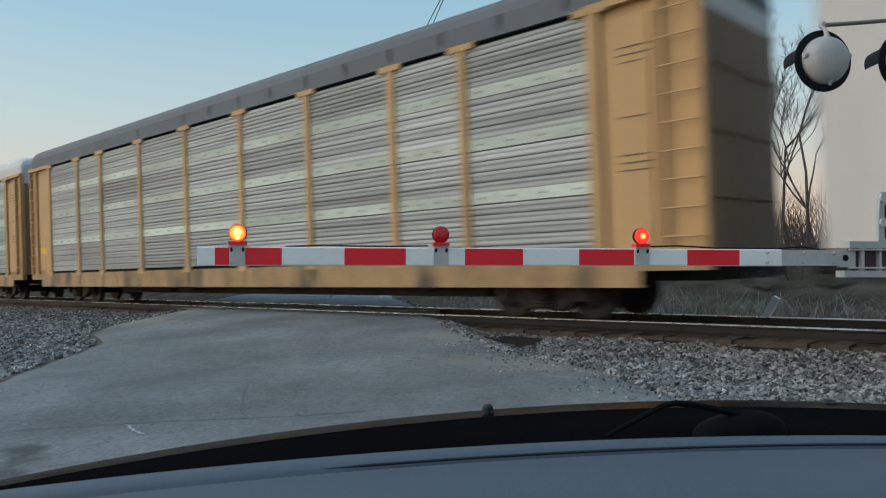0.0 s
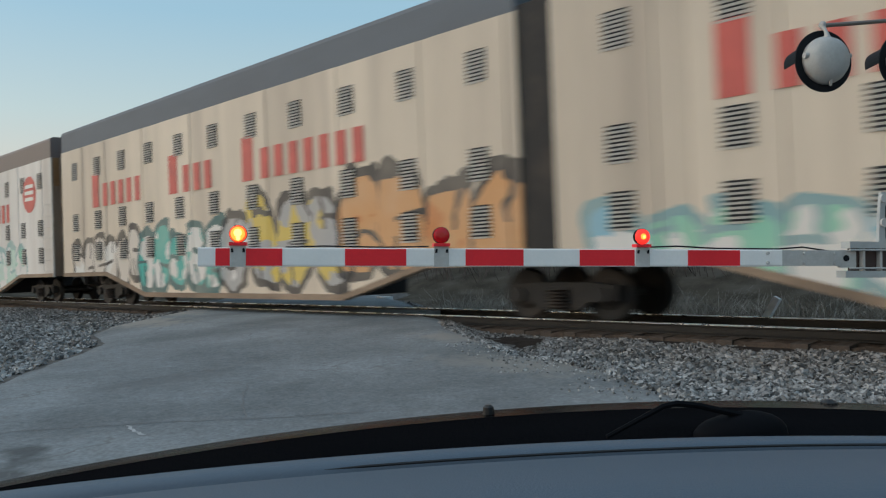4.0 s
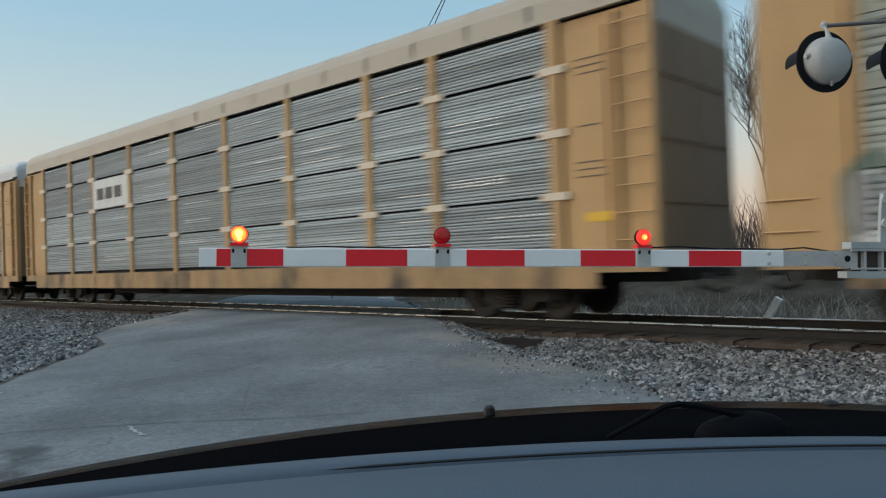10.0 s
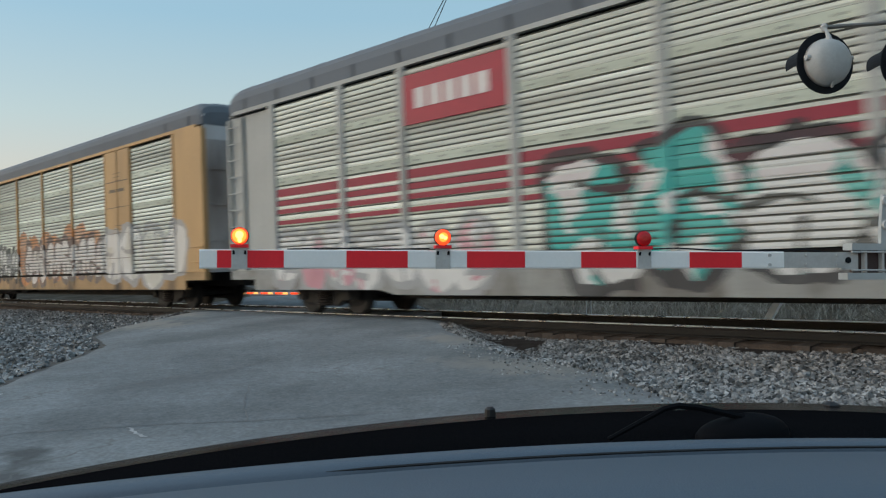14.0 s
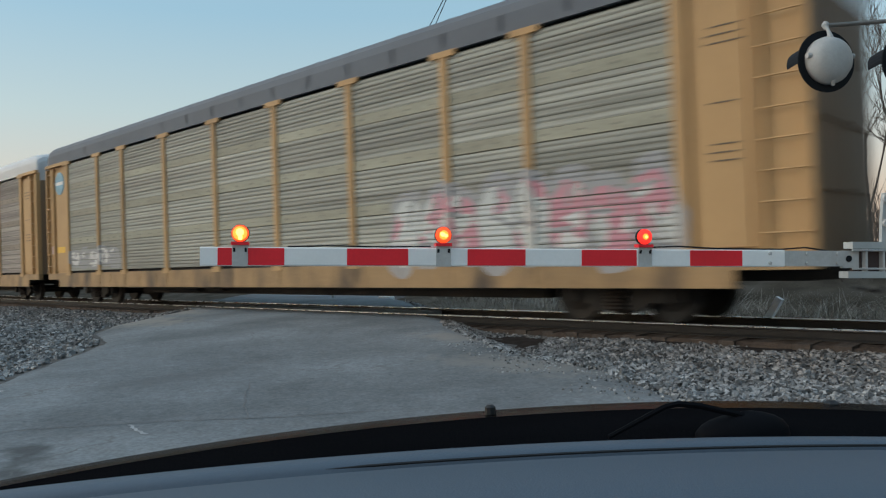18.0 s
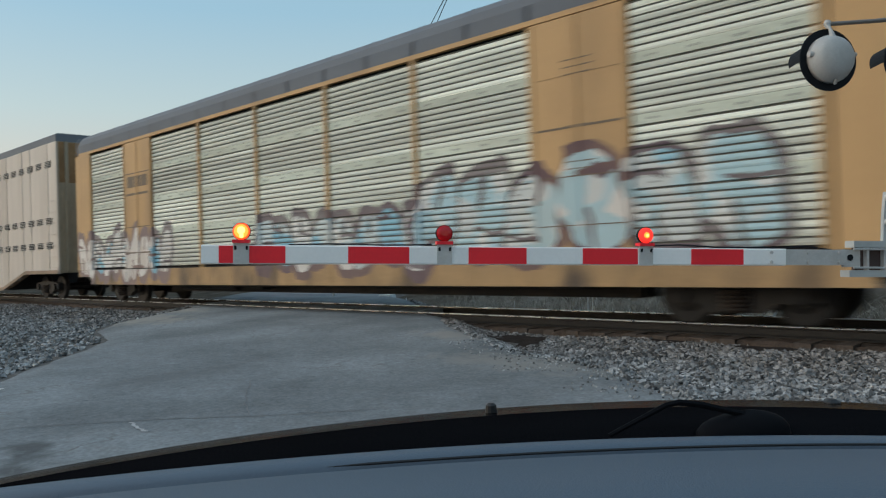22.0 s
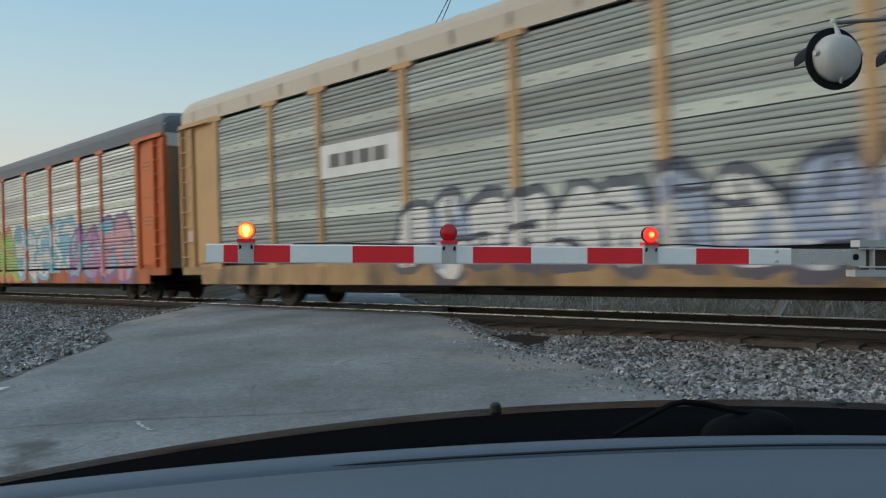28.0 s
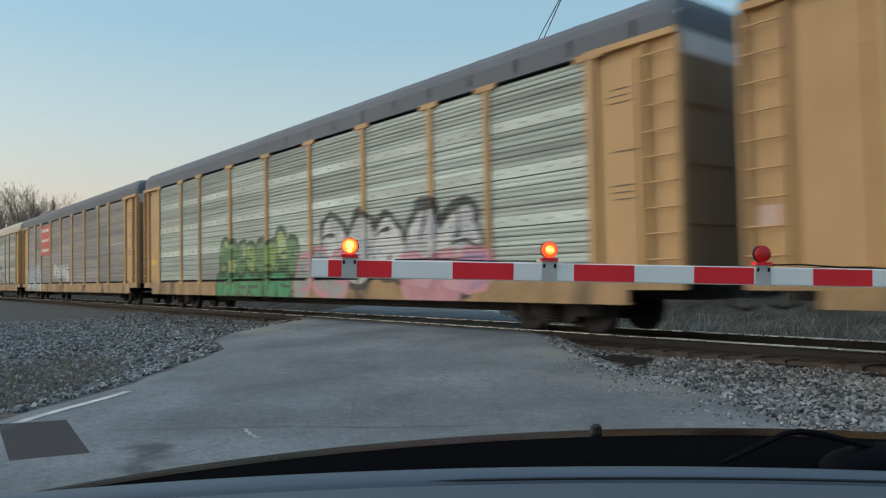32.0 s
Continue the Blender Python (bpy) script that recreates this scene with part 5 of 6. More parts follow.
for i, x in enumerate((0.25, 1.583, 3.03)):
    bm = bmesh.new()
    box(bm, x - 0.05, x + 0.05, -0.034, -0.0265, -ARM_H - 0.002, ARM_H + 0.012)
    part("lamp_bracket", bm, galv, gate, "galvanised lamp bracket")
    for dx in (-0.036, 0.036):
        bm = bmesh.new()
        tube(bm, [(x + dx, -0.045, 0.05), (x + dx, -0.035, 0.05), (x + dx, -0.035, 0.03)], 0.008, 6)
        part("clamp_bolt", bm, signal_black, gate)
    bm = bmesh.new()
    box(bm, x - 0.055, x + 0.055, -0.05, 0.03, ARM_H + 0.012, ARM_H + 0.034)
    part("lamp_base", bm, gate_red, gate, "dark red lamp foot")
    bm = bmesh.new()
    tube(bm, [(0, -0.012, 0), (0, 0.02, 0)], 0.057, 28)
    lamp = part("lamp", bm, signal_black, gate, "round red gate lamp")
    lamp.location = (x, -0.01, ARM_H + 0.088)
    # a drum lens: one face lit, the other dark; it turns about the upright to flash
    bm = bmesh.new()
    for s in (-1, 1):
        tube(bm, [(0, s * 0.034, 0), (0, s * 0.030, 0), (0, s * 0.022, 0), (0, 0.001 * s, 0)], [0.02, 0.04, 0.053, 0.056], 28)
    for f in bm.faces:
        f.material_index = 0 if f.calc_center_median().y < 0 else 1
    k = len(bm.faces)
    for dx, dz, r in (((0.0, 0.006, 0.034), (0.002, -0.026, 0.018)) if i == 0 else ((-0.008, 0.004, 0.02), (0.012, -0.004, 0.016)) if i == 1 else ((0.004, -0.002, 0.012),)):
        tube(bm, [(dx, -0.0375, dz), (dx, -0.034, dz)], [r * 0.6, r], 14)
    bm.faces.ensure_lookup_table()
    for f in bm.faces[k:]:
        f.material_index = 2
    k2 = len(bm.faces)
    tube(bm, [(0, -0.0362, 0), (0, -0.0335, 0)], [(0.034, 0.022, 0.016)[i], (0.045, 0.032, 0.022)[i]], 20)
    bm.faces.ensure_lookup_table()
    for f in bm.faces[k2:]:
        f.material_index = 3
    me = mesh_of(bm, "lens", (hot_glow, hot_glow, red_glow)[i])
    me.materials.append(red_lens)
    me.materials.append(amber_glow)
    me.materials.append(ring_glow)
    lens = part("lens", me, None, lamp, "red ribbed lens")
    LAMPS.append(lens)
bm = bmesh.new()
tube(bm, [(0.55, 0, ARM_H + 0.004), (0.8, 0, ARM_H + 0.012), (1.2, 0, ARM_H + 0.006), (1.5, 0, ARM_H + 0.012)], 0.005, 5)
part("cable", bm, signal_black, gate, "black lamp cable")
bm = bmesh.new()
tube(bm, [(3.1, 0, ARM_H + 0.015), (3.3, 0, ARM_H + 0.022), (3.6, 0, ARM_H + 0.008), (4.1, 0, ARM_H + 0.005), (4.3, 0, ARM_H + 0.02), (4.55, 0.02, ARM_H - 0.01)], 0.006, 5)
part("cable", bm, signal_black, gate, "black lamp cable")
# pivot bracket and counterweight arms
paint_cream = shade("bracket_paint", (0.4, 0.42, 0.42), 0.55, vary=0.1, scale=8)
for z, x0 in ((0.1, 4.66), (-0.12, 4.62)):
    bm = bmesh.new()
    box(bm, x0, 5.6, -0.05, 0.05, z - 0.025, z + 0.025)
    part("bracket_channel", bm, paint_cream, gate, "grey painted steel channel")
# brown web plate; its dark colour also paints the shaded gap beside the clevis
dark_web = shade("web_and_gap_shade", (0.07, 0.045, 0.04), 0.7, vary=0.3, scale=8)
bm = bmesh.new()
box(bm, 4.7, 5.6, 0.0, 0.03, -0.094, 0.074)
part("bracket_web", bm, dark_web, gate, "dark brown steel web and shaded gap")
bm = bmesh.new()
box(bm, 4.6, 4.74, -0.012, 0.012, -0.07, 0.06)
clevis = part("clevis", bm, galv, gate, "bare metal clevis plate")
# round hole in the clevis, its darkness painted as a black disc
bm = bmesh.new()
tube(bm, [(4.655, -0.013, 0.0), (4.655, -0.017, 0.0)], 0.024, 14)
part("clevis_hole", bm, signal_black, clevis)
for x in (4.775, 4.92, 5.08):
    bm = bmesh.new()
    box(bm, x, x + 0.018, -0.04, 0.0, -0.094, 0.074)
    part("stiffener", bm, galv, gate)
for z in (0.062, -0.075):
    bm = bmesh.new()
    tube(bm, [(4.66, -0.045, z), (4.98, -0.045, z)], 0.008, 6)
    part("tie_bolt", bm, galv, gate)
bm = bmesh.new()
rim = [(4.945, 0.126), (4.95, 0.3), (4.96, 0.42), (4.97, 0.5), (5.2, 0.52), (5.2, 0.126)]
fr, bk = [bm.verts.new((x, 0.0, z)) for x, z in rim], [bm.verts.new((x, 0.03, z)) for x, z in rim]
bm.faces.new(fr), bm.faces.new(bk[::-1])
for k in range(6):
    bm.faces.new((fr[k], bk[k], bk[(k + 1) % 6], fr[(k + 1) % 6]))
arm = part("pivot_arm", bm, paint_cream, gate, "grey upright pivot plate")
# slots are not cut: black plates paint the dark of the openings
for z0, z1 in ((0.29, 0.4), (0.15, 0.25)):
    bm = bmesh.new()
    box(bm, 5.0, 5.18, -0.003, 0.0, z0, z1)
    part("slot", bm, signal_black, arm)
for z in (0.455, 0.27):
    bm = bmesh.new()
    tube(bm, [(4.985, -0.02, z), (4.985, 0.0, z)], 0.034, 14)
    part("roller", bm, galv, arm)

# ---- crossing signal on its mast ----
signal = new("crossing_signal")
signal.location = (-1.2, 7.25, -0.35)
tagged(signal, "grey mast with crossarm and round black-backed flashing lights", "railway signal")
bm = bmesh.new()
tube(bm, [(0, 0, 0), (0, 0, 4.2)], 0.06, 14)
part("mast", bm, paint_cream, signal)
bm = bmesh.new()
box(bm, -0.25, 0.25, -0.25, 0.25, -0.05, 0.25), box(bm, -0.16, 0.16, -0.2, 0.2, 0.85, 1.6)
part("gate_mechanism", bm, paint_cream, signal)
HEAD = Vector((-1.803, 6.431, 2.558)) - signal.location
AX = Vector((0.553, 0.833, 0.02)).normalized()
FACE = Vector((-0.79, 0.613, 0)).normalized()
bm = bmesh.new()
p = HEAD + Vector((0, 0, 0.285))
tube(bm, [p + AX * 0.02, p + AX * 0.4 + Vector((0, 0, 0.03)), p + AX * 1.2 + Vector((0, 0, 0.1))], 0.017, 8)
part("crossarm", bm, shade("crossarm_pipe", (0.2, 0.18, 0.16), 0.5, 0.3, vary=0.2, scale=9), signal, "weathered steel pipe crossarm")
for k in (0.0, 0.79):
    head = new("flashing_light")
    head.parent = signal
    head.matrix_basis = Matrix.Translation(HEAD + AX * k) @ FACE.to_track_quat("Y", "Z").to_matrix().to_4x4()
    head["label"] = "round grey lamp housing on a black disc with hood"
    bm = bmesh.new()
    tube(bm, [(0, 0.0, 0), (0, 0.012, 0)], [0.245, 0.245], 40)
    part("background_disc", bm, signal_black, head, smooth=False)
    bm = bmesh.new()
    rings = [(-0.0, 0.188), (-0.045, 0.186), (-0.05, 0.18), (-0.09, 0.165), (-0.12, 0.132), (-0.138, 0.075), (-0.143, 0.01)]
    tube(bm, [(0, a, 0) for a, _ in rings], [r for _, r in rings], 28)
    part("housing", bm, signal_grey, head, "grey domed lamp housing", smooth=True)
    bm = bmesh.new()
    for i in range(17):
        a = math.pi * (0.02 + 0.96 * i / 16)
        d = 0.3 * (0.75 + 0.25 * math.sin(a))
        lo = Vector((0.19 * math.cos(a), 0.012, 0.19 * math.sin(a)))
        hi = Vector((0.18 * math.cos(a), 0.012 + d, 0.18 * math.sin(a) - 0.02))
        pr = [bm.verts.new(lo), bm.verts.new(hi)]
        if i:
            bm.faces.new((last[0], last[1], pr[1], pr[0]))
        last = pr
    part("hood", bm, signal_black, head, "black visor")
    bm = bmesh.new()
    tube(bm, [(0, -0.06, 0.14), (0, -0.05, 0.2), (0, -0.03, 0.245), (0, -0.01, 0.262), (0, 0.0, 0.285), (0.01, 0.0, 0.31)], [0.032, 0.018, 0.011, 0.02, 0.028, 0.021], 16)
    part("hanger", bm, signal_grey, head)
    for a, b, r in (((0, -0.08, -0.165), (0.012, -0.05, -0.2), 0.018), ((-0.17, -0.05, 0.03), (-0.205, -0.05, 0.03), 0.034), ((0.17, -0.05, 0.03), (0.2, -0.05, 0.03), 0.03)):
        bm = bmesh.new()
        tube(bm, [a, b], r * 0.7, 8)
        part("latch", bm, signal_grey, head)

# ---- the car that the view is from: dashboard, cowl, wiper, bonnet ----
CAR_YAW = 51.0
vehicle = new("car")
vehicle.matrix_world = pose(EYE[0], EYE[1], -0.27, 0, 0, CAR_YAW)
EH = EYE[2] + 0.27                                   # eye over the road
tagged(vehicle, "dark car with blue-grey dashboard seen from the driver's seat", "car")
dash_mat = shade("dash_plastic", (0.066, 0.095, 0.13), 0.6, vary=0.05, scale=6, fine=400, bump=0.15)
bonnet_mat = shade("bonnet_paint", (0.004, 0.0035, 0.0038), 0.22, 0.0, vary=0.05, scale=1, spec=0.013)
cowl_mat = shade("cowl_plastic", (0.0055, 0.0058, 0.0068), 0.8, vary=0.2, fine=200, bump=0.2, spec=0.0)
wiper_mat = shade("wiper_plastic", (0.0045, 0.005, 0.0065), 0.7, vary=0.15, fine=120, spec=0.05)


def loft(lines, mat, name, parent, label="", smooth_it=True):
    bm = bmesh.new()
    g = [[bm.verts.new(p) for p in line] for line in lines]
    for a, b in zip(g, g[1:]):
        for j in range(len(a) - 1):
            bm.faces.new((a[j], b[j], b[j + 1], a[j + 1]))
    return part(name, bm, mat, parent, label, smooth_it)


def across(fn, n=40, lo=-0.62, hi=1.15):
    return [fn(lo + (hi - lo) * i / n) for i in range(n + 1)]


def dash_line(f, dz, l0=0.028, c=0.0616, bend=0.03):
    return across(lambda l: (l, f - bend * (l - 0.3) ** 2, EH + dz - c * (l - l0) ** 2))


dash = loft([dash_line(0.35, -0.30), dash_line(0.45, -0.232), dash_line(0.6, -0.207), dash_line(0.72, -0.199), dash_line(0.724, -0.215), dash_line(0.736, -0.215), dash_line(0.74, -0.2), dash_line(0.79, -0.201), dash_line(0.8, -0.208), dash_line(0.805, -0.25)], dash_mat, "dashboard", vehicle, "blue-grey soft plastic dashboard")
loft([dash_line(0.8, -0.26), dash_line(0.86, -0.212, 0.247, 0.09), dash_line(1.0, -0.2167, 0.247, 0.0977), dash_line(1.03, -0.30, 0.247, 0.1)], cowl_mat, "cowl", vehicle, "black cowl under the windscreen")


bm = bmesh.new()
tube(bm, [(-0.02 + 0.04 * i, 0.735 - 0.03 * (0.04 * i - 0.32) ** 2, EH - 0.1985 - 0.0575 * (0.04 * i - 0.04) ** 2) for i in range(28)], [0.0002] + [0.0016] * 27, 6)
part("dash_seam", bm, dark_rubber, vehicle, "dark seam line along the dashboard")


def bonnet_line(f, dz, c=0.07):
    return across(lambda l: (l, f, EH + dz - c * (l - 0.45) ** 2), 48, -0.95, 1.34)


loft([bonnet_line(1.06, -0.34, 0.09), bonnet_line(1.12, -0.31, 0.08), bonnet_line(1.4, -0.33, 0.06), bonnet_line(1.6, -0.342, 0.058), bonnet_line(1.75, -0.363, 0.06), bonnet_line(1.95, -0.418), bonnet_line(2.05, -0.5), bonnet_line(2.1, -0.85)], bonnet_mat, "bonnet", vehicle, "dark glossy bonnet")
bm = bmesh.new()
tube(bm, [(0.315, 1.62, EH - 0.35), (0.315, 1.62, EH - 0.342), (0.315, 1.62, EH - 0.329), (0.315, 1.62, EH - 0.324)], [0.013, 0.013, 0.012, 0.006], 10)
part("washer_nozzle", bm, dark_rubber, vehicle)
bm = bmesh.new()
tube(bm, [(0.3, 0.835, EH - 0.213), (0.372, 0.84, EH - 0.1832), (0.388, 0.84, EH - 0.1808), (0.416, 0.84, EH - 0.1852), (0.47, 0.84, EH - 0.2)], [0.0028, 0.0036, 0.004, 0.004, 0.004], 6)
part("wiper", bm, wiper_mat, vehicle, "black wiper arm")
bm = bmesh.new()
rings = []
for j in range(7):
    e = math.pi / 2 * j / 6
    rings.append([bm.verts.new((0.47 + 0.06 * math.cos(e) * math.cos(math.tau * i / 24), 0.845 + 0.028 * math.cos(e) * math.sin(math.tau * i / 24), EH - 0.227 + 0.03 * math.sin(e) ** 0.8 + 0.002 * math.cos(math.tau * i / 24))) for i in range(24)])
for p, q in zip(rings, rings[1:]):
    for i in range(24):
        bm.faces.new((p[i], p[(i + 1) % 24], q[(i + 1) % 24], q[i]))
part("wiper_cover", bm, wiper_mat, vehicle, "black wiper pivot cover", True)
bm = bmesh.new()
tube(bm, [(1.112, 1.6, EH - 0.38), (1.112, 1.6, EH - 0.364), (1.112, 1.6, EH - 0.358)], [0.02, 0.018, 0.008], 10)
part("washer_nozzle", bm, dark_rubber, vehicle)
# dark film added in place of the dash's reflection in the windscreen
bm = bmesh.new()
q = [bm.verts.new(p) for p in ((-0.597, 1.0, EH - 0.187), (-0.507, 1.0, EH - 0.183), (-0.452, 0.95, EH - 0.215), (-0.553, 0.95, EH - 0.223))]
q2 = [bm.verts.new(v.co + Vector((0, 0.001, 0.0006))) for v in q]
bm.faces.new(q), bm.faces.new(q2[::-1])
for i in range(4):
    bm.faces.new((q[i], q2[i], q2[(i + 1) % 4], q[(i + 1) % 4]))
part("windscreen_reflection", bm, clear("reflection_film", (0.26, 0.29, 0.33), 0.1, 0.03), vehicle, "dark see-through film standing in for a reflection on the windscreen")
bm = bmesh.new()
box(bm, -0.5, 1.34, 0.3, 2.02, 0.3, EH - 0.55)
part("body_shell", bm, bonnet_mat, vehicle)
for x in (-0.42, 1.26):
    bm = bmesh.new()
    tube(bm, [(x - 0.1, 1.35, 0.33), (x + 0.1, 1.35, 0.33)], 0.33, 24)
    part("wheel", bm, dark_rubber, vehicle)


# ---- bare trees behind the track ----
def tree(x, y, height, seed, label, spread=0.35, depth=5, trunk=None, twig=0.006, wood_mat=None):
    rnd = random.Random(seed)
    base = new("bare_tree")
    base.location = (x, y, ground_z(x, y) - 0.05)
    tagged(base, label, "tree", "bare trees beyond the track")
    wood, twigs = bmesh.new(), bmesh.new()

    def grow(p, d, length, r, level):
        n = 3
        pts, rad = [p], [r]
        for i in range(n):
            d = (d + Vector((rnd.uniform(-1, 1), rnd.uniform(-1, 1), rnd.uniform(-0.3, 0.6))) * 0.16).normalized()
            p = p + d * length / n
            pts.append(p)
            rad.append(r * (1 - 0.45 * (i + 1) / n))
        tube(wood if level < 2 else twigs, pts, rad, 6 if level < 2 else 3, False)
        if level >= depth:
            return
        for i in range(rnd.choice((2, 3, 3, 4))):
            at = pts[rnd.choice((1, 2, 3, 3))]
            nd = (d + Vector((rnd.uniform(-1, 1), rnd.uniform(-1, 1), rnd.uniform(-0.1, 0.9))) * (spread + 0.55)).normalized()
            grow(at, nd, length * rnd.uniform(0.55, 0.8), max(twig, r * 0.6), level + 1)

    grow(Vector((0, 0, 0)), Vector((0, 0, 1)), height * 0.36, trunk or height * 0.013, 0)
    part("trunk", wood, wood_mat or bark, base)
    part("crown", twigs, wood_mat or bark, base, "bare grey-brown twigs")
    return base


for i, (x, y, h) in enumerate(((-8.9, 29, 12.5), (-10.3, 31, 11), (-7.2, 30, 11.5), (-11.8, 34, 10), (-5.6, 33, 10), (-3.8, 28, 9))):
    tree(x, y, h, 40 + i, "tall bare tree with slim trunk behind the track", spread=0.12, trunk=0.075, depth=6, twig=0.007)

# ---- overhead wires ----
for i, (a, b) in enumerate((((-31.352, 32.099, 14.055), (-16.52, 18.636, 10.424)), ((-31.055, 32.376, 14.041), (-16.432, 18.716, 10.608)))):
    bm = bmesh.new()
    a, b = Vector(a), Vector(b)
    d = b - a
    tube(bm, [a - d * 1.5, a, b, b + d * 1.0], 0.02, 5)
    tagged(part("overhead_wire", bm, signal_black), "thin black overhead wire", "cable", "wires over the crossing")

# ---- woods, brush and weeds beyond the track ----
far_bark = shade("pale_winter_bark", (0.26, 0.215, 0.185), 0.95, vary=0.25, scale=1, spec=0.05)
far_trees = [tree(-150, 30, 21, 61, "bare winter tree on the far edge of the field", spread=0.45, depth=6, trunk=0.28, twig=0.02, wood_mat=far_bark),
             tree(-142, 38, 19, 62, "bare winter tree on the far edge of the field", spread=0.5, depth=6, trunk=0.25, twig=0.02, wood_mat=far_bark),
             tree(-160, 22, 20, 63, "bare winter tree on the far edge of the field", spread=0.4, depth=6, trunk=0.28, twig=0.02, wood_mat=far_bark)]
rnd = random.Random(5)
for i in range(11):
    x, y = -138 - rnd.uniform(0, 40), 20 + i * 1.5 + rnd.uniform(-2, 2)
    copy_thing(far_trees[i % 3], pose(x, y, ground_z(x, y) - 0.05, 0, 0, rnd.uniform(0, 360)))


def thicket(name, count, xr, yr, height, mat, label, category, seed, lean=0.35, r=0.012, per=1):
    """Upright stalks and twigs of brush, one mesh."""
    rnd = np.random.default_rng(seed)
    V, F = [], []
    for _ in range(count):
        x, y = rnd.uniform(*xr), rnd.uniform(*yr)
        if not off_road(x, y, 1.0):
            continue
        z = ground_z(x, y)
        for _ in range(per):
            h = height * rnd.uniform(0.4, 1.2)
            dx, dy = rnd.normal(0, lean, 2) * h
            mx, my = rnd.normal(0, 0.08, 2) * h
            k = len(V)
            rr = r * rnd.uniform(0.6, 1.3)
            V += [(x - rr, y, z), (x + rr, y, z), (x, y + rr, z),
                  (x + dx * 0.4 + mx - rr * 0.6, y + dy * 0.4 + my, z + h * 0.55), (x + dx * 0.4 + mx + rr * 0.6, y + dy * 0.4 + my, z + h * 0.55), (x + dx * 0.4 + mx, y + dy * 0.4 + my + rr, z + h * 0.55),
                  (x + dx, y + dy, z + h)]
            F += [(k, k + 1, k + 4, k + 3), (k + 1, k + 2, k + 5, k + 4), (k + 2, k, k + 3, k + 5), (k + 3, k + 4, k + 6), (k + 4, k + 5, k + 6), (k + 5, k + 3, k + 6)]
    me = bpy.data.meshes.new(name)
    me.from_pydata(V, [], F)
    me.materials.append(mat)
    return tagged(new(name, me), label, category, kind="stuff")


straw = shade("dry_weeds", (0.2, 0.18, 0.15), 0.9, vary=0.4, scale=1.5, fine=20)
thicket("brush", 9000, (-70, 20), (25, 40), 2.4, bark, "bare grey brush along the far verge", "bushes", 7, r=0.02)
thicket("weeds", 7000, (-25, 6), (15.2, 21), 0.42, straw, "dry brown weeds beside the track", "grass", 8, r=0.006)
thicket("twigs", 2600, (-16, 4), (15.4, 19), 0.75, shade("pale_dead_twigs", (0.42, 0.4, 0.36), 0.9, vary=0.4, scale=1.5, fine=20), "pale dead twigs beside the track", "grass", 11, lean=0.8, r=0.007)
thicket("weeds", 2500, (-17, -8.6), (0.0, 4.2), 0.28, straw, "dry brown weeds by the road edge", "grass", 9, lean=0.6, r=0.006)

field = shade("dead_grass", (0.06, 0.053, 0.042), 0.95, vary=0.45, scale=1.2, fine=18, bump=0.8, dirt=(0.12, 0.11, 0.095), dirt_amount=0.7, spec=0.02)
vx, vy = steps((-300, -60, 20), (-60, -26, 2.0), (-26, 6, 0.8), (6, 120, 6)), steps((15.0, 32, 0.8), (32, 80, 4))
tagged(sheet("verge", vx, vy, lambda x, y: ground_z(x, y) + (0.13 if off_road(x, y, 0.6) else -0.2), field), "dark dead grass verge beyond the track", "grass", kind="structure")

# leaning concrete marker and thin stakes beyond the track
bm = bmesh.new()
tube(bm, [(-5.5, 14.4, -0.7), (-4.99, 14.4, 0.15)], [0.09, 0.085], 4)
tagged(part("marker_post", bm, shade("pale_concrete", (0.85, 0.86, 0.84), 0.85, scale=6, bump=0.3)), "pale leaning concrete marker post beside the track", "post")
pale_stake = shade("white_stake_paint", (0.6, 0.62, 0.63), 0.6, vary=0.15, scale=8)
for x, y, h, m in ((-9.56, 15.0, 0.72, pale_stake), (-9.45, 15.02, 0.72, pale_stake), (-11.72, 15.0, 0.5, galv), (-16.69, 16.0, 0.45, galv)):
    bm = bmesh.new()
    tube(bm, [(x, y, -0.9), (x + 0.02, y, -0.58 + h)], 0.014, 6)
    tagged(part("stake", bm, m), "thin pale stake in the weeds", "post", "stakes beyond the track")
# low white box on the ground past the crossing
bm = bmesh.new()
box(bm, -19.06, -18.5, 17.0, 17.3, -0.42, -0.12)
bmesh.ops.bevel(bm, geom=bm.edges[:], offset=0.02, segments=2, affect="EDGES")
tagged(part("ground_box", bm, pale_stake), "low white box on the ground past the crossing", "box")

# painted edge line on the road
bm = bmesh.new()
prev = None
for i in range(40):
    a = -8 + i * 0.45
    if a > 9.6:
        break
    l = -4.14 + 0.27 * smooth(7.4, 9.6, a)
    pr = []
    for c in (l, l + 0.11):
        p = ROAD * a + CROSS * c
        pr.append(bm.verts.new((p.x, p.y, road_z(p.x, p.y) + 0.012 * noise.noise((p.x * 0.5, p.y * 0.5, 2)) + 0.006)))
    if prev:
        bm.faces.new((prev[0], prev[1], pr[1], pr[0]))
    prev = pr
tagged(part("edge_line", bm, shade("road_paint", (0.6, 0.6, 0.58), 0.7, vary=0.2, scale=5, dirt=(0.25, 0.25, 0.25), dirt_amount=0.7)), "worn white edge line on the road", "road marking", kind="structure")

# the gate on the far side, its lamps lit
far = new("far_crossing_gate")
far.location = (-27.3, 16.4, 0.0)
tagged(far, "lowered red and white gate arm on the far side", "crossing gate")
bm = bmesh.new()
box(bm, 0, 5.7, -0.02, 0.02, 0.03, 0.13)
part("arm", bm, gate_white, far)
yellow_glow = glow("yellow_strip_lit", (1.0, 0.42, 0.1), 0.9)
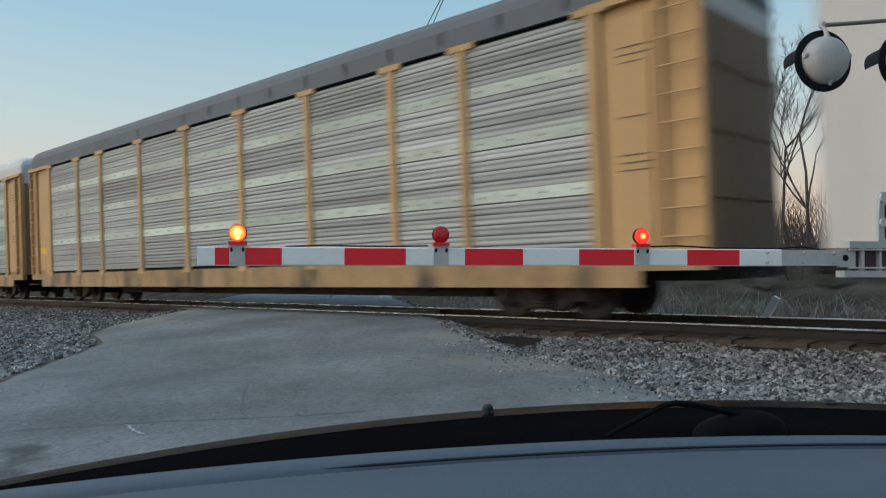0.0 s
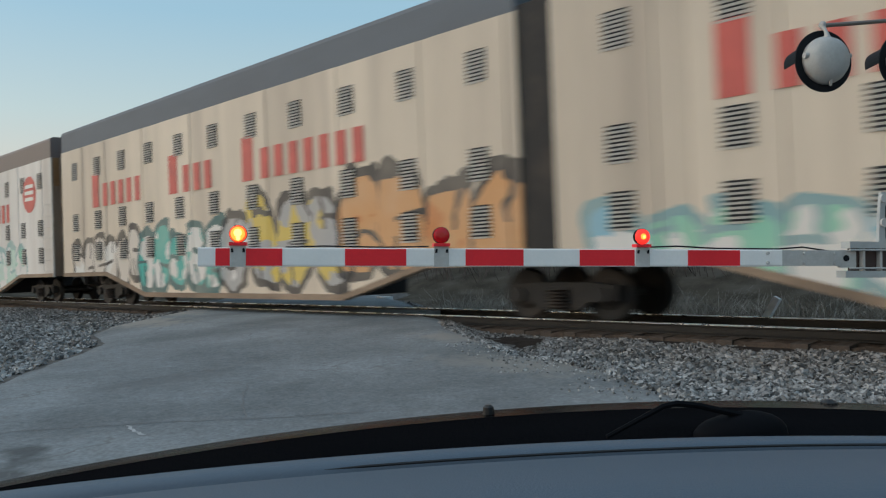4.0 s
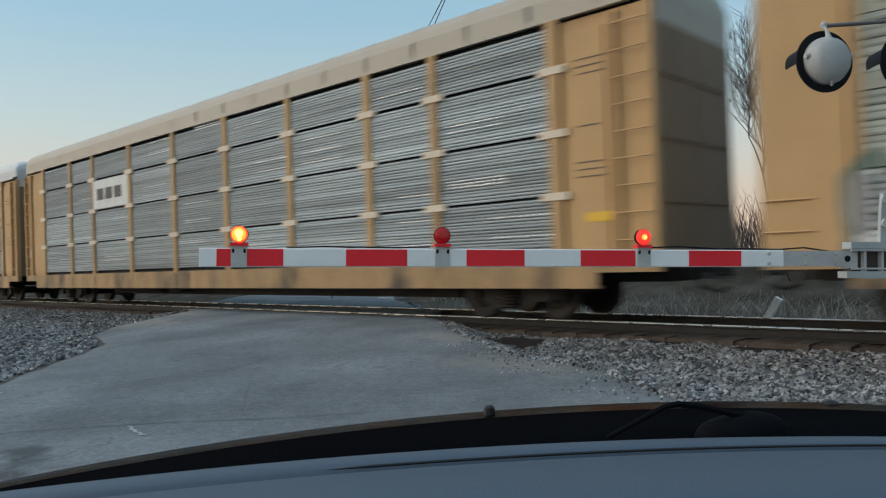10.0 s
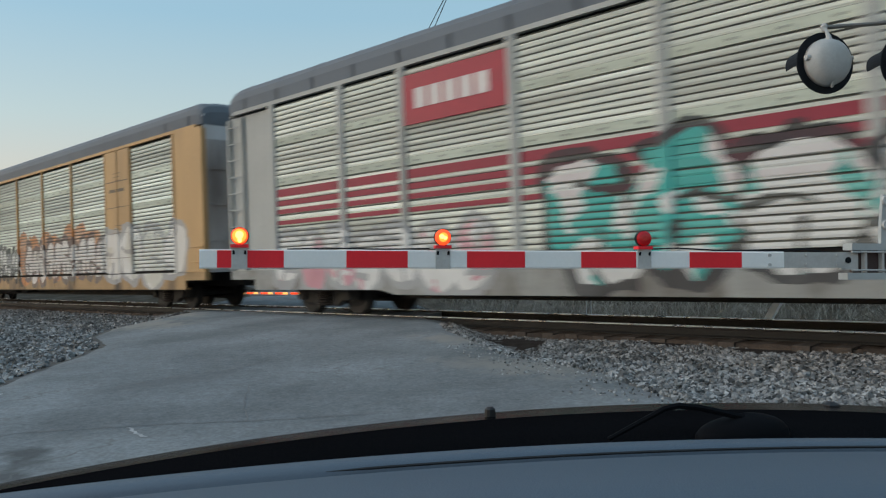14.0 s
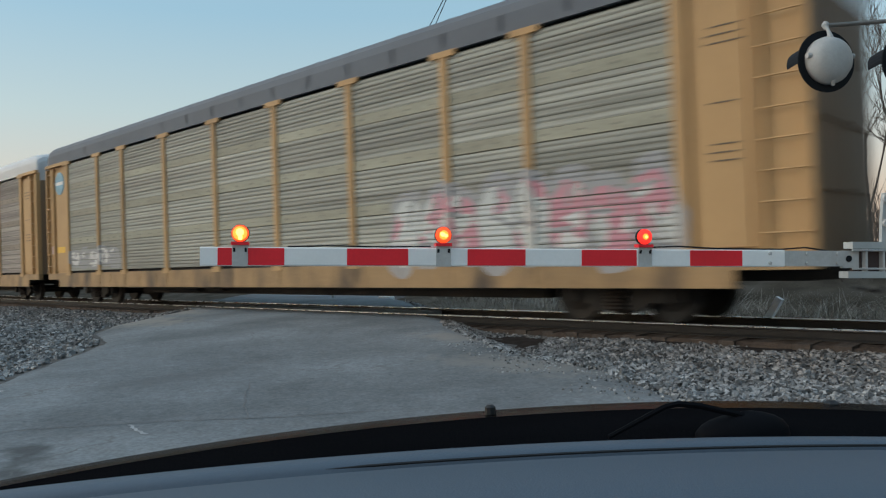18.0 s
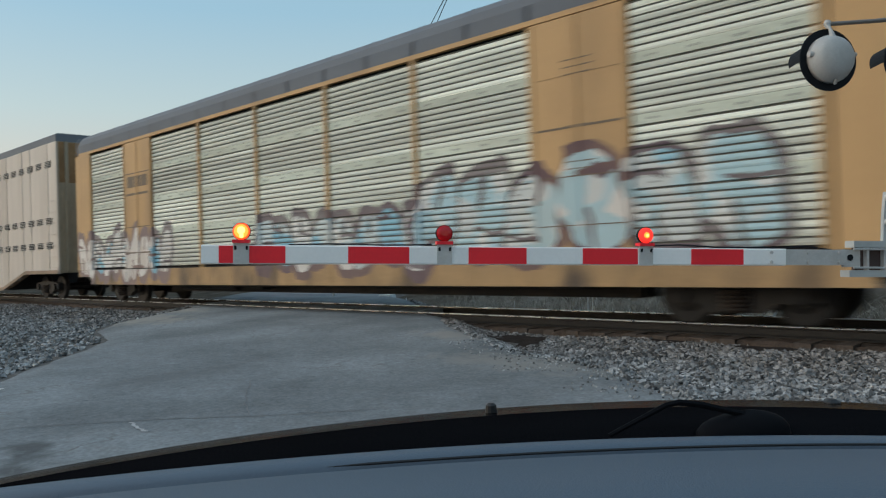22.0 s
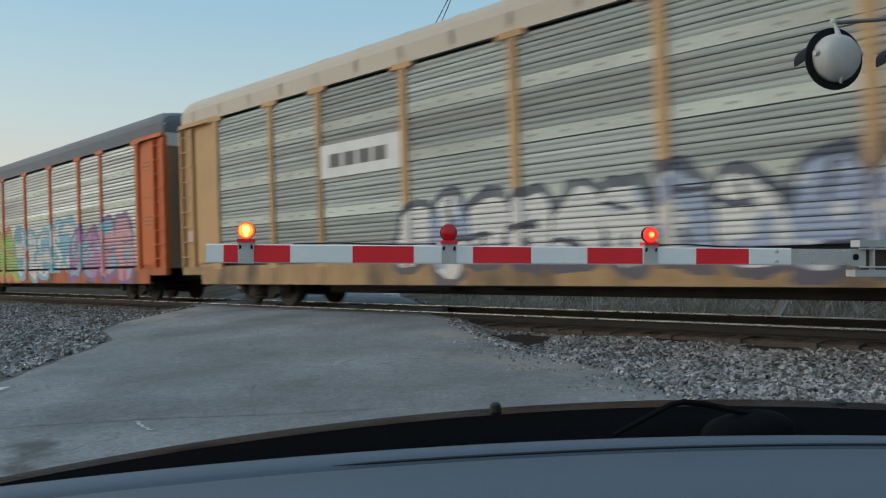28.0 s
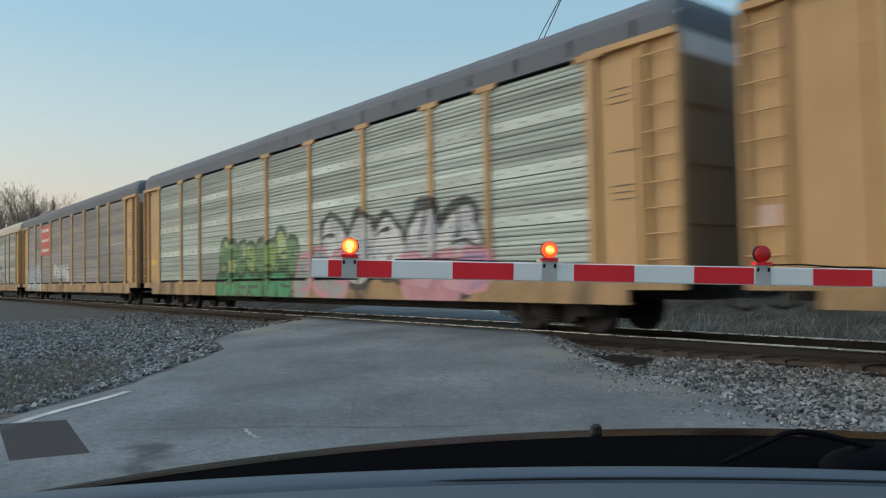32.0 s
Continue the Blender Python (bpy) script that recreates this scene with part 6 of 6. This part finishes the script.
for i in range(11):
    bm = bmesh.new()
    box(bm, 0.25 + i * 0.49, 0.25 + i * 0.49 + (0.3 if i % 2 else 0.47), -0.03, -0.021, 0.05, 0.115)
    part("lit_strip", bm, yellow_glow if i % 2 else hot_glow, far, "lit yellow warning strip" if i % 2 else "lit red warning strip")
bm = bmesh.new()
tube(bm, [(6.6, 0, -0.85), (6.6, 0, 2.6)], 0.06, 10)
part("mast", bm, paint_cream, far)


# brown dirt and rust dust over the tie ends beside each rail
bed = shade("rusty_track_dirt", (0.085, 0.062, 0.048), 0.95, vary=0.4, scale=4, fine=45, bump=0.8, dirt=(0.04, 0.033, 0.028), dirt_amount=0.6, spec=0.03)
for y0, y1 in ((10.86, 11.33), (11.44, 12.83), (12.95, 13.5)):
    tagged(sheet("track_bed", steps((-60, -24, 1.0), (-24, 3, 0.09), (3, 40, 2.0)), [y0 - 0.12, y0] + [y0 + (y1 - y0) * k / 4 for k in (1, 2, 3)] + [y1],
                 lambda x, y, e=y0: RAIL_Z - 0.178 - (0.16 if y < e else 0) + 0.02 * noise.noise((x * 4, y * 4, 1)) - (0.13 * smooth(0.1, 0.45, noise.noise((x * 1.6, y * 1.1, 7))) if y < e + 0.3 else 0.0) - (0 if off_road(x, y, 0.1) else 0.3), bed),
           "brown rusty dirt over the tie ends", "track bed", kind="structure")


def ribbon(pts, width, mat, name, label, seed):
    """A thin uneven strip lying on the road through points."""
    bm = bmesh.new()
    prev = None
    for k in range((len(pts) - 1) * 12 + 1):
        i, f = min(k // 12, len(pts) - 2), k / 12 - min(k // 12, len(pts) - 2)
        p = Vector(pts[i]).lerp(Vector(pts[i + 1]), f)
        d = (Vector(pts[i + 1]) - Vector(pts[i])).normalized()
        nrm = Vector((-d.y, d.x))
        p = p + nrm * 0.05 * noise.noise((k * 0.35, seed, 0))
        w = width * (0.6 + 0.8 * abs(noise.noise((k * 0.5, seed, 5))))
        pr = []
        for s in (-1, 1):
            q = p + nrm * w * s
            pr.append(bm.verts.new((q.x, q.y, road_z(q.x, q.y) + 0.012 * noise.noise((q.x * 0.5, q.y * 0.5, 2)) + 0.005)))
        if prev:
            bm.faces.new((prev[0], prev[1], pr[1], pr[0]))
        prev = pr
    tagged(part(name, bm, mat), label, "road mark", kind="structure")


crack_mat = shade("crack_dirt", (0.155, 0.158, 0.16), 0.95, vary=0.3, scale=12)
ribbon([(-7.6, 1.8), (-7.04, 2.57), (-6.47, 3.23), (-5.79, 3.85), (-5.2, 4.6)], 0.009, crack_mat, "road_crack", "thin dark crack across the asphalt", 1)
ribbon([(-7.8, 4.9), (-6.81, 4.2), (-5.92, 3.68)], 0.008, crack_mat, "road_crack", "thin dark crack across the asphalt", 2)
ribbon([(-9.08, 3.84), (-9.22, 4.63), (-9.13, 5.55), (-9.4, 6.4)], 0.01, crack_mat, "road_crack", "thin dark crack across the asphalt", 3)
ribbon([(-11.5, 5.2), (-11.2, 6.3), (-10.6, 7.6)], 0.01, crack_mat, "road_crack", "thin dark crack across the asphalt", 4)
ribbon([(-6.64, 2.92), (-6.13, 2.84)], 0.022, shade("pale_scuff", (0.34, 0.35, 0.36), 0.9, vary=0.3, scale=15), "road_scuff", "short pale scuff on the asphalt", 5)


def blot(x, y, rx, ry, mat, name, label, seed):
    """An uneven flat patch of bare ground."""
    bm = bmesh.new()
    rings = []
    for f in (0.0, 0.4, 0.75, 1.0):
        ring = []
        for i in range(28):
            a = math.tau * i / 28
            k = f * (1 + 0.5 * noise.noise((math.cos(a) * 1.6, math.sin(a) * 1.6, seed)) + 0.3 * noise.noise((math.cos(a) * 5, math.sin(a) * 5, seed)))
            px, py = x + rx * k * math.cos(a), y + ry * k * math.sin(a)
            ring.append(bm.verts.new((px, py, ground_z(px, py) + 0.02)))
        rings.append(ring)
    for p, q in zip(rings[1:], rings[2:]):
        for i in range(28):
            bm.faces.new((p[i], p[(i + 1) % 28], q[(i + 1) % 28], q[i]))
    bm.faces.new(rings[1])
    for v in rings[0]:
        bm.verts.remove(v)
    tagged(part(name, bm, mat), label, "ground", kind="structure")


# darker than the track dirt
hollow_dirt = shade("dark_dirt", (0.035, 0.029, 0.026), 0.95, vary=0.4, scale=5, fine=60, bump=0.6, spec=0.03)
for i, (x, y, rx, ry) in enumerate(HOLLOWS):
    blot(x, y, rx * 1.25, ry * 1.3, hollow_dirt, "bare_dirt", "dark washed-out dirt beside the ties", 40 + i)
# loose grit on the shoulder of the asphalt
grit = stones("loose_grit", 500, (-7.6, -2.6), (5.6, 8.8), 0.017, lambda x, y: off_road(x, y, -0.75 - 0.5 * noise.noise((x, y, 4))) and not off_road(x, y, 0.0), 6, road_z)
tagged(grit, "loose pale grit scattered on the road shoulder", "gravel")


motions()
